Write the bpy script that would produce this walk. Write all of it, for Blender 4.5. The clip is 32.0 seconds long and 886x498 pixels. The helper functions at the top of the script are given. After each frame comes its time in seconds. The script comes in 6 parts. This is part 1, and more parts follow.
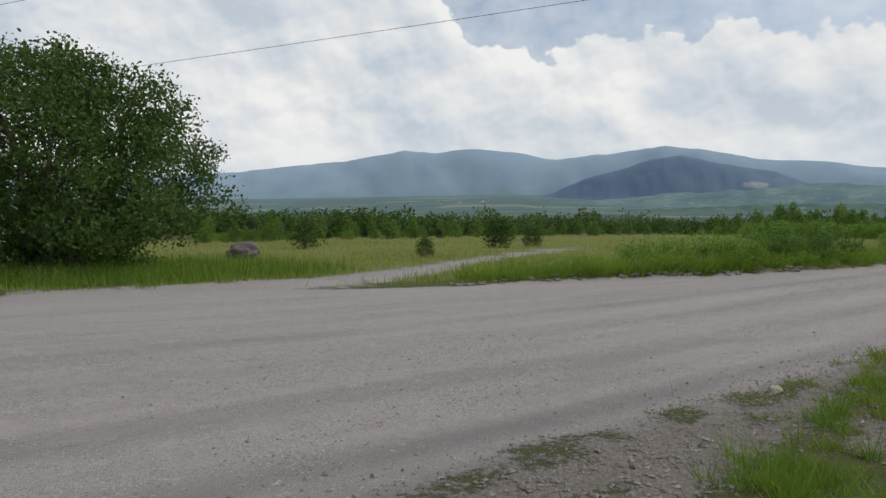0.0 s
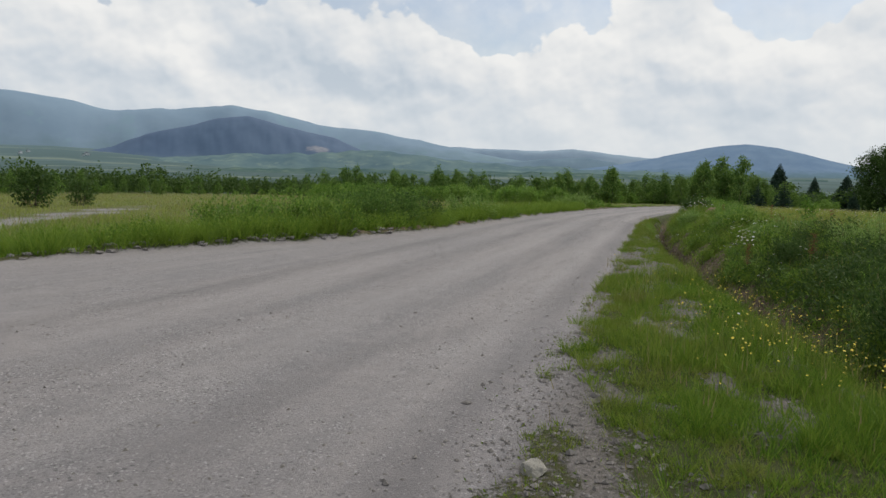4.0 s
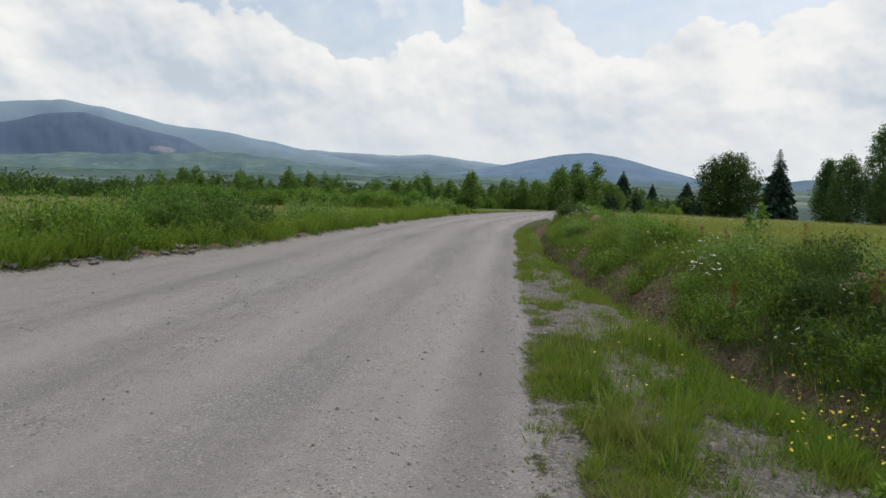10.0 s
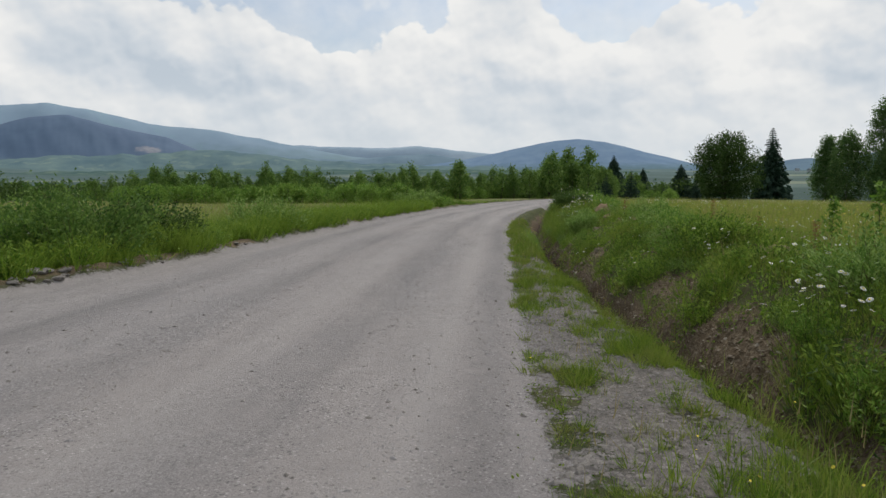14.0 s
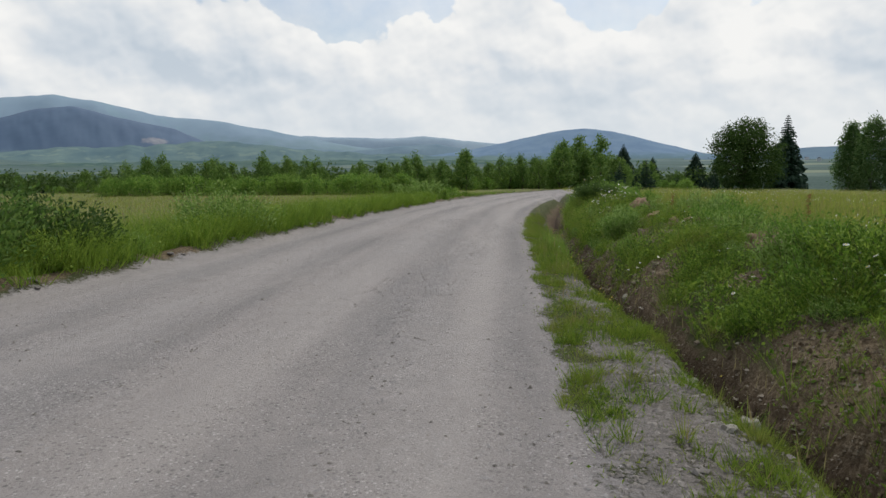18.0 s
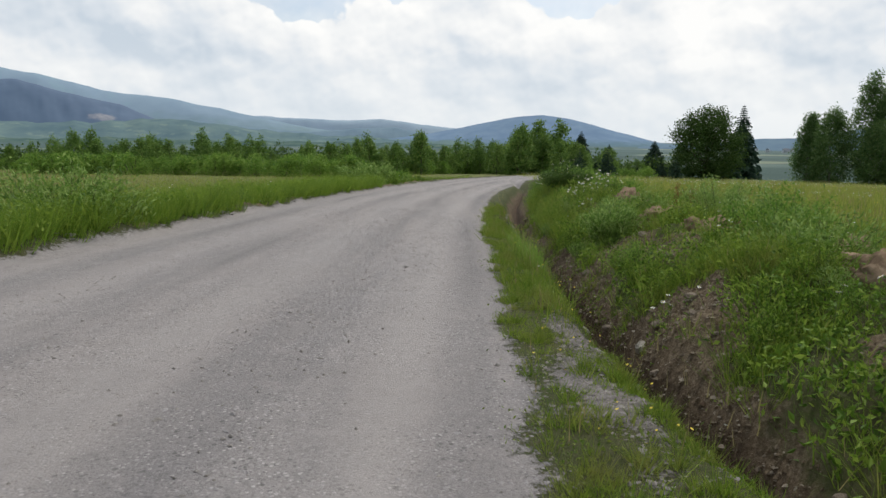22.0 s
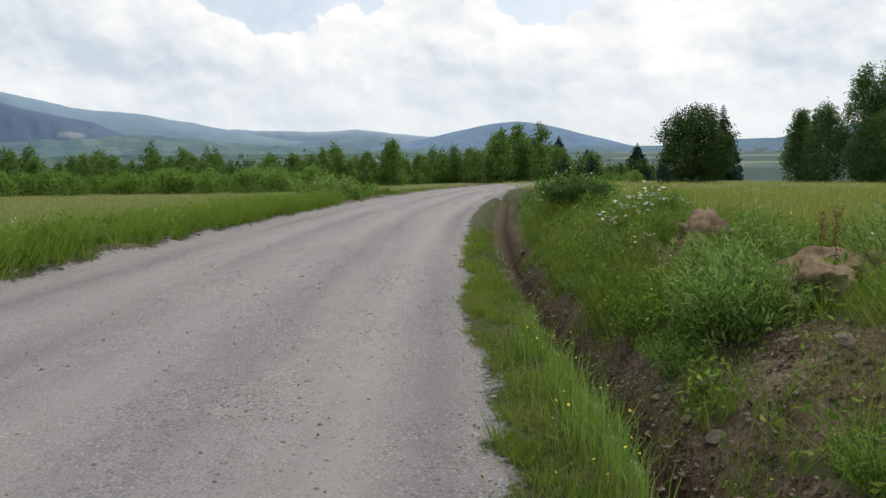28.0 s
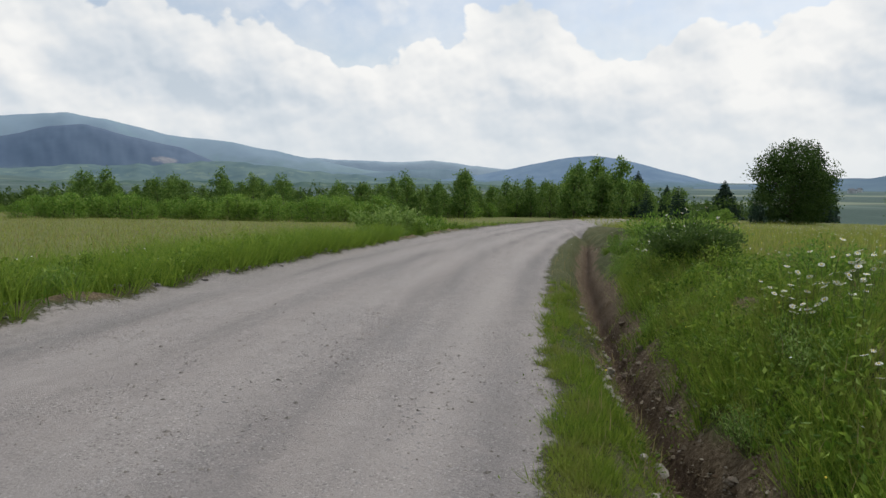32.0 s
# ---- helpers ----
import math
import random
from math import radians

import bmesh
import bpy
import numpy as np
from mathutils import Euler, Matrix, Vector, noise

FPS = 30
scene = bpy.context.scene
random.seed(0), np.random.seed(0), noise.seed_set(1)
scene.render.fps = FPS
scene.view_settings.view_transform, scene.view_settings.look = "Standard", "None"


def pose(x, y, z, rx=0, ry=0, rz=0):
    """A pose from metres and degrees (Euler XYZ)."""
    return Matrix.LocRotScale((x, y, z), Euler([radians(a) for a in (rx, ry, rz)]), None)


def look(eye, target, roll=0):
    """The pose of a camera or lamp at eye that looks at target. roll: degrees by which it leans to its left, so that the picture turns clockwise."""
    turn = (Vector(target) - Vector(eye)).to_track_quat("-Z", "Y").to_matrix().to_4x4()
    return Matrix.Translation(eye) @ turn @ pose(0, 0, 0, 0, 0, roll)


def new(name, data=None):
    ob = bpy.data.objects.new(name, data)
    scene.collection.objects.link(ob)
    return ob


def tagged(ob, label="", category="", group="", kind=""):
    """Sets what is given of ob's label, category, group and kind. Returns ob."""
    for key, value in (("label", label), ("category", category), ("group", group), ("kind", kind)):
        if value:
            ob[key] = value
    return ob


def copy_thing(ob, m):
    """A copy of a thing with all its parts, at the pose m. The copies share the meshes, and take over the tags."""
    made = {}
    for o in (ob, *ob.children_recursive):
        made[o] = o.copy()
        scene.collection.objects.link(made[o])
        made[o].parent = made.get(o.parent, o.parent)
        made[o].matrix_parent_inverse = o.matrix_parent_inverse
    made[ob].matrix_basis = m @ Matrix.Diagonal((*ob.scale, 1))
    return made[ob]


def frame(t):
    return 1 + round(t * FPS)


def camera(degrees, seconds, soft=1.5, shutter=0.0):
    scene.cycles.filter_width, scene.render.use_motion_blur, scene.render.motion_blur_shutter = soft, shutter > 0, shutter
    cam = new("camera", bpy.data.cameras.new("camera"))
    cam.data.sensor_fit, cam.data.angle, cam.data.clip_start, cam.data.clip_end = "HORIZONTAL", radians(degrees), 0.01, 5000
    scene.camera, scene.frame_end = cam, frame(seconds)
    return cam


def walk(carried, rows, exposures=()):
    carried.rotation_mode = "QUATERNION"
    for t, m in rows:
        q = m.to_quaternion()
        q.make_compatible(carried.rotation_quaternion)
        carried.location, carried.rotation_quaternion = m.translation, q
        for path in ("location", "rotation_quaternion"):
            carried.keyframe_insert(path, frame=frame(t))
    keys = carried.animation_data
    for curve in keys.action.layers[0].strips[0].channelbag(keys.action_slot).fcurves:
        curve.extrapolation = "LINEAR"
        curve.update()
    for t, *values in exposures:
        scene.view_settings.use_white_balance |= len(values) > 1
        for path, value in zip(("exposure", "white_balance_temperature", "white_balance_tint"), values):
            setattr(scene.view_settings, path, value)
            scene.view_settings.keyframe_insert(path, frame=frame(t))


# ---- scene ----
cam = camera(64.9, 32.0)
PATH = [
    (0.0, pose(-0.067, 0.110, 1.311, 87.11, 1.15, -1.01)),
    (0.5, pose(-0.086, 0.648, 1.270, 86.95, 0.73, -4.64)),
    (1.0, pose(-0.054, 1.171, 1.247, 86.35, -0.32, -9.73)),
    (1.5, pose(0.024, 1.678, 1.216, 85.79, -0.90, -15.82)),
    (2.0, pose(0.093, 2.205, 1.208, 85.07, -0.85, -18.18)),
    (2.5, pose(0.226, 2.722, 1.199, 83.95, -0.32, -23.02)),
    (3.0, pose(0.405, 3.261, 1.158, 86.22, -0.67, -27.68)),
    (3.5, pose(0.595, 3.789, 1.094, 85.59, -0.85, -30.94)),
    (4.0, pose(0.810, 4.275, 1.085, 83.73, -0.83, -35.30)),
    (4.5, pose(1.070, 4.652, 1.082, 83.01, -0.62, -34.97)),
    (6.5, pose(2.060, 5.528, 1.199, 85.35, -0.32, -40.79)),
    (7.0, pose(2.364, 5.999, 1.134, 85.50, 0.00, -39.18)),
    (7.5, pose(2.739, 6.507, 1.042, 83.93, -0.38, -40.00)),
    (8.0, pose(3.140, 6.953, 0.960, 81.78, -0.77, -42.33)),
    (8.5, pose(3.533, 7.401, 0.937, 81.21, -0.54, -43.38)),
    (9.0, pose(3.917, 7.862, 0.906, 80.63, -0.68, -45.09)),
    (9.5, pose(4.327, 8.282, 0.888, 81.41, -1.33, -46.47)),
    (10.0, pose(4.747, 8.688, 0.919, 84.31, -1.54, -46.93)),
    (10.5, pose(5.145, 9.044, 0.972, 85.61, -1.23, -49.48)),
    (11.0, pose(5.601, 9.433, 0.987, 88.17, 1.18, -48.44)),
    (11.5, pose(6.076, 9.845, 0.946, 88.02, 1.12, -50.63)),
    (12.0, pose(6.539, 10.222, 0.868, 84.88, 0.92, -50.55)),
    (12.5, pose(6.985, 10.523, 0.826, 82.35, 0.53, -48.93)),
    (13.0, pose(7.394, 10.794, 0.864, 82.19, 0.11, -49.67)),
    (13.5, pose(7.814, 11.054, 0.860, 83.46, 0.29, -48.08)),
    (14.0, pose(8.234, 11.378, 0.829, 83.58, 0.40, -47.82)),
    (14.5, pose(8.669, 11.684, 0.809, 83.66, 0.72, -49.21)),
    (16.5, pose(10.236, 13.062, 0.834, 84.23, 0.79, -49.24)),
    (17.0, pose(10.637, 13.426, 0.800, 84.23, 1.17, -48.73)),
    (17.5, pose(11.047, 13.796, 0.773, 83.25, 0.66, -46.04)),
    (18.0, pose(11.458, 14.137, 0.745, 82.79, 0.63, -47.30)),
    (18.5, pose(11.904, 14.446, 0.733, 82.74, 0.13, -48.51)),
    (19.0, pose(12.337, 14.791, 0.697, 83.02, 0.53, -50.61)),
    (19.5, pose(12.780, 15.091, 0.666, 82.12, 0.49, -53.41)),
    (20.0, pose(13.199, 15.419, 0.655, 81.99, -0.01, -53.19)),
    (20.5, pose(13.613, 15.751, 0.642, 82.24, -0.35, -53.67)),
    (21.0, pose(14.046, 16.059, 0.598, 82.56, -0.59, -52.06)),
    (21.5, pose(14.477, 16.394, 0.548, 82.11, -0.58, -50.71)),
    (22.0, pose(14.915, 16.706, 0.553, 81.50, -0.63, -50.76)),
    (22.5, pose(15.326, 17.017, 0.538, 81.67, -0.25, -49.65)),
    (23.0, pose(15.729, 17.354, 0.549, 81.72, -0.30, -49.86)),
    (23.5, pose(16.153, 17.657, 0.516, 82.59, -0.86, -50.45)),
    (24.0, pose(16.606, 17.946, 0.486, 82.68, -0.87, -50.39)),
    (24.5, pose(17.050, 18.180, 0.468, 82.64, -0.03, -50.57)),
    (25.0, pose(17.538, 18.451, 0.465, 82.08, 1.37, -49.70)),
    (25.5, pose(18.006, 18.782, 0.456, 81.79, 1.61, -51.52)),
    (27.5, pose(19.617, 20.106, 0.499, 82.23, 1.23, -51.89)),
    (28.0, pose(20.041, 20.434, 0.465, 82.18, 0.92, -52.69)),
    (28.5, pose(20.507, 20.720, 0.453, 82.22, 0.33, -53.66)),
    (29.0, pose(20.962, 21.022, 0.445, 82.55, -0.81, -53.42)),
    (29.5, pose(21.404, 21.319, 0.418, 82.02, -0.06, -54.82)),
    (30.0, pose(21.834, 21.627, 0.426, 81.99, 0.01, -54.22)),
    (30.5, pose(22.230, 21.941, 0.402, 82.21, 0.13, -54.01)),
    (31.0, pose(22.573, 22.226, 0.398, 82.02, 0.38, -53.97)),
    (31.5, pose(22.853, 22.486, 0.445, 82.32, 0.48, -50.42)),
    (32.0, pose(23.063, 22.720, 0.465, 84.78, -0.49, -46.60)),
]

# the camera's own exposure, lower while more sky is in view
walk(cam, PATH, [(t, e, 6420, 7.8) for t, e in ((0, -0.12), (1, -0.2), (2, -0.18), (4, -0.12), (7, -0.22), (8.2, 0.02), (9, 0.06), (10, -0.05), (11.2, -0.32), (12, -0.30), (12.8, -0.1), (14, -0.12), (18, -0.05), (20, 0.08), (25, 0.08), (30, 0.15), (31.4, 0.12), (32, -0.02))])

# ---- light and sky ----
SUN_AZ, SUN_EL = 78.0, 56.0      # degrees clockwise from +y, degrees up
world = bpy.data.worlds.new("sky")
scene.world = world
world.use_nodes = True
wt = world.node_tree
wt.nodes.clear()


def wnode(kind, **props):
    n = wt.nodes.new(kind)
    for k, v in props.items():
        if k == "op":
            n.operation = v
        elif k == "typ":
            n.sky_type = v
    return n


def wmath(op, a, b=None, c=None, clamp=False):
    n = wt.nodes.new("ShaderNodeMath")
    n.operation = op
    n.use_clamp = clamp
    for i, v in enumerate((a, b, c)):
        if v is None:
            continue
        if isinstance(v, (int, float)):
            n.inputs[i].default_value = v
        else:
            wt.links.new(v, n.inputs[i])
    return n.outputs[0]


def wramp(fac, stops, interp="LINEAR"):
    n = wt.nodes.new("ShaderNodeValToRGB")
    n.color_ramp.interpolation = interp
    el = n.color_ramp.elements
    while len(el) < len(stops):
        el.new(0.5)
    for e, (p, c) in zip(el, stops):
        e.position = p
        e.color = (c, c, c, 1) if isinstance(c, (int, float)) else (*c, 1)
    wt.links.new(fac, n.inputs[0])
    return n.outputs[0]


def wnoise(vec, scale, detail, rough, dist=0.0):
    n = wt.nodes.new("ShaderNodeTexNoise")
    n.inputs["Scale"].default_value = scale
    n.inputs["Detail"].default_value = detail
    n.inputs["Roughness"].default_value = rough
    n.inputs["Distortion"].default_value = dist
    wt.links.new(vec, n.inputs["Vector"])
    return n.outputs[0]


tc = wt.nodes.new("ShaderNodeTexCoord")
sep = wt.nodes.new("ShaderNodeSeparateXYZ")
wt.links.new(tc.outputs["Generated"], sep.inputs[0])
az = wmath("ARCTAN2", sep.outputs[0], sep.outputs[1])
el_ = wmath("ARCSINE", sep.outputs[2])
azd = wmath("MULTIPLY", az, 57.2958)
eld = wmath("MULTIPLY", el_, 57.2958)
comb = wt.nodes.new("ShaderNodeCombineXYZ")
wt.links.new(wmath("MULTIPLY", azd, 0.1), comb.inputs[0])
wt.links.new(wmath("MULTIPLY", eld, 0.125), comb.inputs[1])
# height of the cumulus tops over the compass, in degrees / 30
tops = [(-180, 15), (-60, 17), (-22, 20), (-1, 19.5), (2.2, 15.0), (4.2, 12.2), (9, 12.4), (13, 13.0), (19, 12.0), (26, 13.0), (32, 11.8),
        (38, 9.4), (45, 10.6), (50.0, 12.9), (52.5, 14.0), (55, 12.2), (58.5, 9.6), (62, 9.0), (65, 11.0), (74, 11.6), (78, 17), (100, 26), (130, 18), (180, 15)]
top = wramp(wmath("MULTIPLY_ADD", azd, 1 / 360, 0.5), [((a + 180) / 360, e / 30) for a, e in tops], "EASE")


def moved(vec, by):
    n = wt.nodes.new("ShaderNodeVectorMath")
    n.operation = "ADD"
    wt.links.new(vec, n.inputs[0])
    n.inputs[1].default_value = by
    return n.outputs[0]


def billows(vec, scale, detail=1.6):
    """Rounded heaps, as on a cauliflower."""
    warp = wt.nodes.new("ShaderNodeTexNoise")
    warp.inputs["Scale"].default_value = scale * 1.6
    warp.inputs["Detail"].default_value = 3
    wt.links.new(vec, warp.inputs["Vector"])
    mixw = wt.nodes.new("ShaderNodeVectorMath")
    mixw.operation = "MULTIPLY_ADD"
    wt.links.new(warp.outputs["Color"], mixw.inputs[0])
    mixw.inputs[1].default_value = (0.5 / scale, 0.5 / scale, 0.0)
    wt.links.new(vec, mixw.inputs[2])
    n = wt.nodes.new("ShaderNodeTexVoronoi")
    n.voronoi_dimensions = "2D"
    n.feature = "SMOOTH_F1"
    n.normalize = True
    n.inputs["Scale"].default_value = scale
    n.inputs["Detail"].default_value = detail
    n.inputs["Roughness"].default_value = 0.55
    n.inputs["Lacunarity"].default_value = 2.3
    n.inputs["Smoothness"].default_value = 0.35
    wt.links.new(mixw.outputs[0], n.inputs["Vector"])
    return wmath("SUBTRACT", 1.0, n.outputs["Distance"])


here = comb.outputs[0]
lit = moved(here, (0.06, 0.12, 0.0))
big = wnoise(here, 1.0, 5, 0.5, 0.1)
broad, broad2 = wnoise(here, 0.75, 2, 0.4), wnoise(lit, 0.75, 2, 0.4)
fine = wnoise(here, 3.2, 7, 0.55, 0.1)
heap, heap2 = billows(here, 1.9), billows(moved(here, (0.05, 0.10, 0.0)), 1.9)
puff, puff2 = billows(here, 5.5, 1.0), billows(moved(here, (0.02, 0.045, 0.0)), 5.5, 1.0)
swell = wmath("ADD", wmath("MULTIPLY", wmath("SUBTRACT", heap, 0.62), 7.0), wmath("MULTIPLY", wmath("SUBTRACT", big, 0.5), 5.0))
edge = wmath("SUBTRACT", wmath("ADD", wmath("ADD", swell, wmath("MULTIPLY", top, 30.0)), wmath("MULTIPLY", wmath("SUBTRACT", puff, 0.6), 2.2)), eld)
mass = wmath("MULTIPLY_ADD", edge, 1.5, 0.45, clamp=True)
puffs = wmath("MULTIPLY", wmath("MULTIPLY_ADD", wmath("ADD", big, wmath("MULTIPLY", wmath("SUBTRACT", heap, 0.62), 0.5)), 6.0, -3.3, clamp=True), 0.8)
veil = wmath("MULTIPLY_ADD", fine, 0.9, -0.10, clamp=True)
high = wmath("MAXIMUM", puffs, veil)
cover = wmath("MAXIMUM", mass, high)
# lit tops, greyer bellies
relief = wmath("ADD", wmath("MULTIPLY", wmath("SUBTRACT", broad, broad2), 2.2), wmath("ADD", wmath("MULTIPLY", wmath("SUBTRACT", heap, heap2), 0.80), wmath("MULTIPLY", wmath("SUBTRACT", puff, puff2), 0.26)))
rim = wmath("MULTIPLY_ADD", edge, -0.035, 0.17, clamp=True)
east = wmath("MULTIPLY_ADD", azd, 0.012, -0.62, clamp=True)
tone = wmath("ADD", wmath("ADD", wmath("ADD", relief, 0.43), rim), wmath("ADD", wmath("MULTIPLY", wmath("SUBTRACT", broad, 0.5), 1.3), wmath("MULTIPLY", east, 0.12)))
belly = wramp(tone, [(0.12, (0.57, 0.63, 0.705)), (0.34, (0.70, 0.735, 0.785)), (0.54, (0.83, 0.832, 0.845)), (0.76, (0.955, 0.935, 0.92))])
low = wmath("MULTIPLY_ADD", eld, -0.11, 0.80, clamp=True)
mixh = wt.nodes.new("ShaderNodeMix")
mixh.data_type = "RGBA"
wt.links.new(low, mixh.inputs[0])
wt.links.new(belly, mixh.inputs[6])
mixh.inputs[7].default_value = (0.76, 0.79, 0.82, 1)
sky = wt.nodes.new("ShaderNodeTexSky")
sky.sky_type = "NISHITA"
sky.sun_disc = False
sky.sun_elevation = radians(SUN_EL)
sky.sun_rotation = radians(SUN_AZ)
sky.air_density, sky.dust_density, sky.ozone_density = 1.0, 2.5, 1.0
bg_sky = wt.nodes.new("ShaderNodeBackground")
bg_sky.inputs[1].default_value = 0.12
wt.links.new(sky.outputs[0], bg_sky.inputs[0])
bg_cloud = wt.nodes.new("ShaderNodeBackground")
bg_cloud.inputs[1].default_value = 1.0
wt.links.new(mixh.outputs[2], bg_cloud.inputs[0])
mixs = wt.nodes.new("ShaderNodeMixShader")
wt.links.new(cover, mixs.inputs[0])
wt.links.new(bg_sky.outputs[0], mixs.inputs[1])
wt.links.new(bg_cloud.outputs[0], mixs.inputs[2])
wo = wt.nodes.new("ShaderNodeOutputWorld")
wt.links.new(mixs.outputs[0], wo.inputs[0])

sun_data = bpy.data.lights.new("sun", "SUN")
sun_data.energy, sun_data.angle, sun_data.color = 2.0, radians(12), (1.0, 0.96, 0.9)
sun = new("sun", sun_data)
_a, _e = radians(SUN_AZ), radians(SUN_EL)
sun.matrix_world = look((60 * math.sin(_a), 60 * math.cos(_a), 60 * math.tan(_e)), (0, 0, 0))


# ---- materials ----
class Mat:
    """A small builder of node materials."""

    def __init__(self, name, rough=0.8, spec=0.3, of=None):
        self.m = of or bpy.data.materials.new(name)
        self.m.use_nodes = True
        self.t = self.m.node_tree
        self.b = self.t.nodes["Principled BSDF"]
        self.b.inputs["Roughness"].default_value = rough
        self.b.inputs["Specular IOR Level"].default_value = spec

    def put(self, sock, v):
        if isinstance(v, (int, float)):
            sock.default_value = v
        elif isinstance(v, tuple):
            sock.default_value = (*v, 1) if len(v) == 3 else v
        else:
            self.t.links.new(v, sock)

    def coord(self, kind="Object"):
        return self.t.nodes.new("ShaderNodeTexCoord").outputs[kind]

    def noise(self, scale, detail=4, rough=0.55, vec=None, dist=0.0, stretch=None):
        n = self.t.nodes.new("ShaderNodeTexNoise")
        n.inputs["Scale"].default_value = scale
        n.inputs["Detail"].default_value = detail
        n.inputs["Roughness"].default_value = rough
        n.inputs["Distortion"].default_value = dist
        v = vec if vec is not None else self.coord()
        if stretch:
            mp = self.t.nodes.new("ShaderNodeMapping")
            mp.vector_type = "TEXTURE"
            mp.inputs["Rotation"].default_value = stretch[0]
            mp.inputs["Scale"].default_value = stretch[1]
            self.t.links.new(v, mp.inputs[0])
            v = mp.outputs[0]
        self.t.links.new(v, n.inputs["Vector"])
        return n.outputs[0]

    def voronoi(self, scale, out="Distance", vec=None):
        n = self.t.nodes.new("ShaderNodeTexVoronoi")
        n.inputs["Scale"].default_value = scale
        self.t.links.new(vec if vec is not None else self.coord(), n.inputs["Vector"])
        return n.outputs[out]

    def ramp(self, fac, stops):
        n = self.t.nodes.new("ShaderNodeValToRGB")
        e = n.color_ramp.elements
        while len(e) < len(stops):
            e.new(0.5)
        for k, (p, c) in zip(e, stops):
            k.position = p
            k.color = (c, c, c, 1) if isinstance(c, (int, float)) else (*c, 1)
        self.t.links.new(fac, n.inputs[0])
        return n.outputs[0]

    def mix(self, fac, a, b, mode="MIX"):
        n = self.t.nodes.new("ShaderNodeMix")
        n.data_type, n.blend_type = "RGBA", mode
        self.put(n.inputs[0], fac), self.put(n.inputs[6], a), self.put(n.inputs[7], b)
        return n.outputs[2]

    def math(self, op, a, b=0.0, clamp=False):
        n = self.t.nodes.new("ShaderNodeMath")
        n.operation, n.use_clamp = op, clamp
        self.put(n.inputs[0], a), self.put(n.inputs[1], b)
        return n.outputs[0]

    def attr(self, name):
        n = self.t.nodes.new("ShaderNodeAttribute")
        n.attribute_name = name
        return n.outputs["Fac"]

    def island(self):
        return self.t.nodes.new("ShaderNodeNewGeometry").outputs["Random Per Island"]

    def objrand(self):
        return self.t.nodes.new("ShaderNodeObjectInfo").outputs["Random"]

    def bump(self, h, strength=0.5, dist=0.02):
        n = self.t.nodes.new("ShaderNodeBump")
        n.inputs["Strength"].default_value = strength
        n.inputs["Distance"].default_value = dist
        self.t.links.new(h, n.inputs["Height"])
        self.t.links.new(n.outputs[0], self.b.inputs["Normal"])

    def color(self, c):
        self.put(self.b.inputs["Base Color"], c)
        return self

    def leafy(self, col, amount=0.35):
        """Lets light shine through, as thin leaves do."""
        self.color(col)
        tr = self.t.nodes.new("ShaderNodeBsdfTranslucent")
        self.put(tr.inputs[0], col)
        mx = self.t.nodes.new("ShaderNodeMixShader")
        mx.inputs[0].default_value = amount
        out = self.t.nodes["Material Output"]
        self.t.links.new(self.b.outputs[0], mx.inputs[1])
        self.t.links.new(tr.outputs[0], mx.inputs[2])
        self.t.links.new(mx.outputs[0], out.inputs[0])
        return self.m


def leaf_material(name, dark, mid, light, patch=0.35, through_=0.3, rough=0.55, dry=0.0):
    k = Mat(name, rough, 0.16)
    c = k.ramp(k.island(), [(0.0, dark), (0.5, mid), (1.0, light)])
    n = k.noise(patch, 2)
    c = k.mix(k.ramp(n, [(0.35, 0.0), (0.7, 0.55)]), c, k.mix(0.5, c, light))
    if dry:
        c = k.mix(k.ramp(k.noise(2.3, 5, 0.65), [(0.48, 0.0), (0.66, dry)]), c, (0.30, 0.24, 0.10))
    r = k.objrand()
    c = k.mix(k.ramp(r, [(0.0, 0.45), (0.4, 0.0)]), c, k.mix(0.6, c, dark))
    c = k.mix(k.ramp(r, [(0.6, 0.0), (1.0, 0.45)]), c, k.mix(0.6, c, light))
    return k.leafy(c, through_)


def bark_material(name, a, b):
    k = Mat(name, 0.9, 0.2)
    n = k.noise(6, 6, 0.6, stretch=((0, 0, 0), (1, 1, 4)))
    k.color(k.ramp(n, [(0.35, a), (0.65, b)]))
    k.bump(n, 0.6, 0.02)
    return k.m


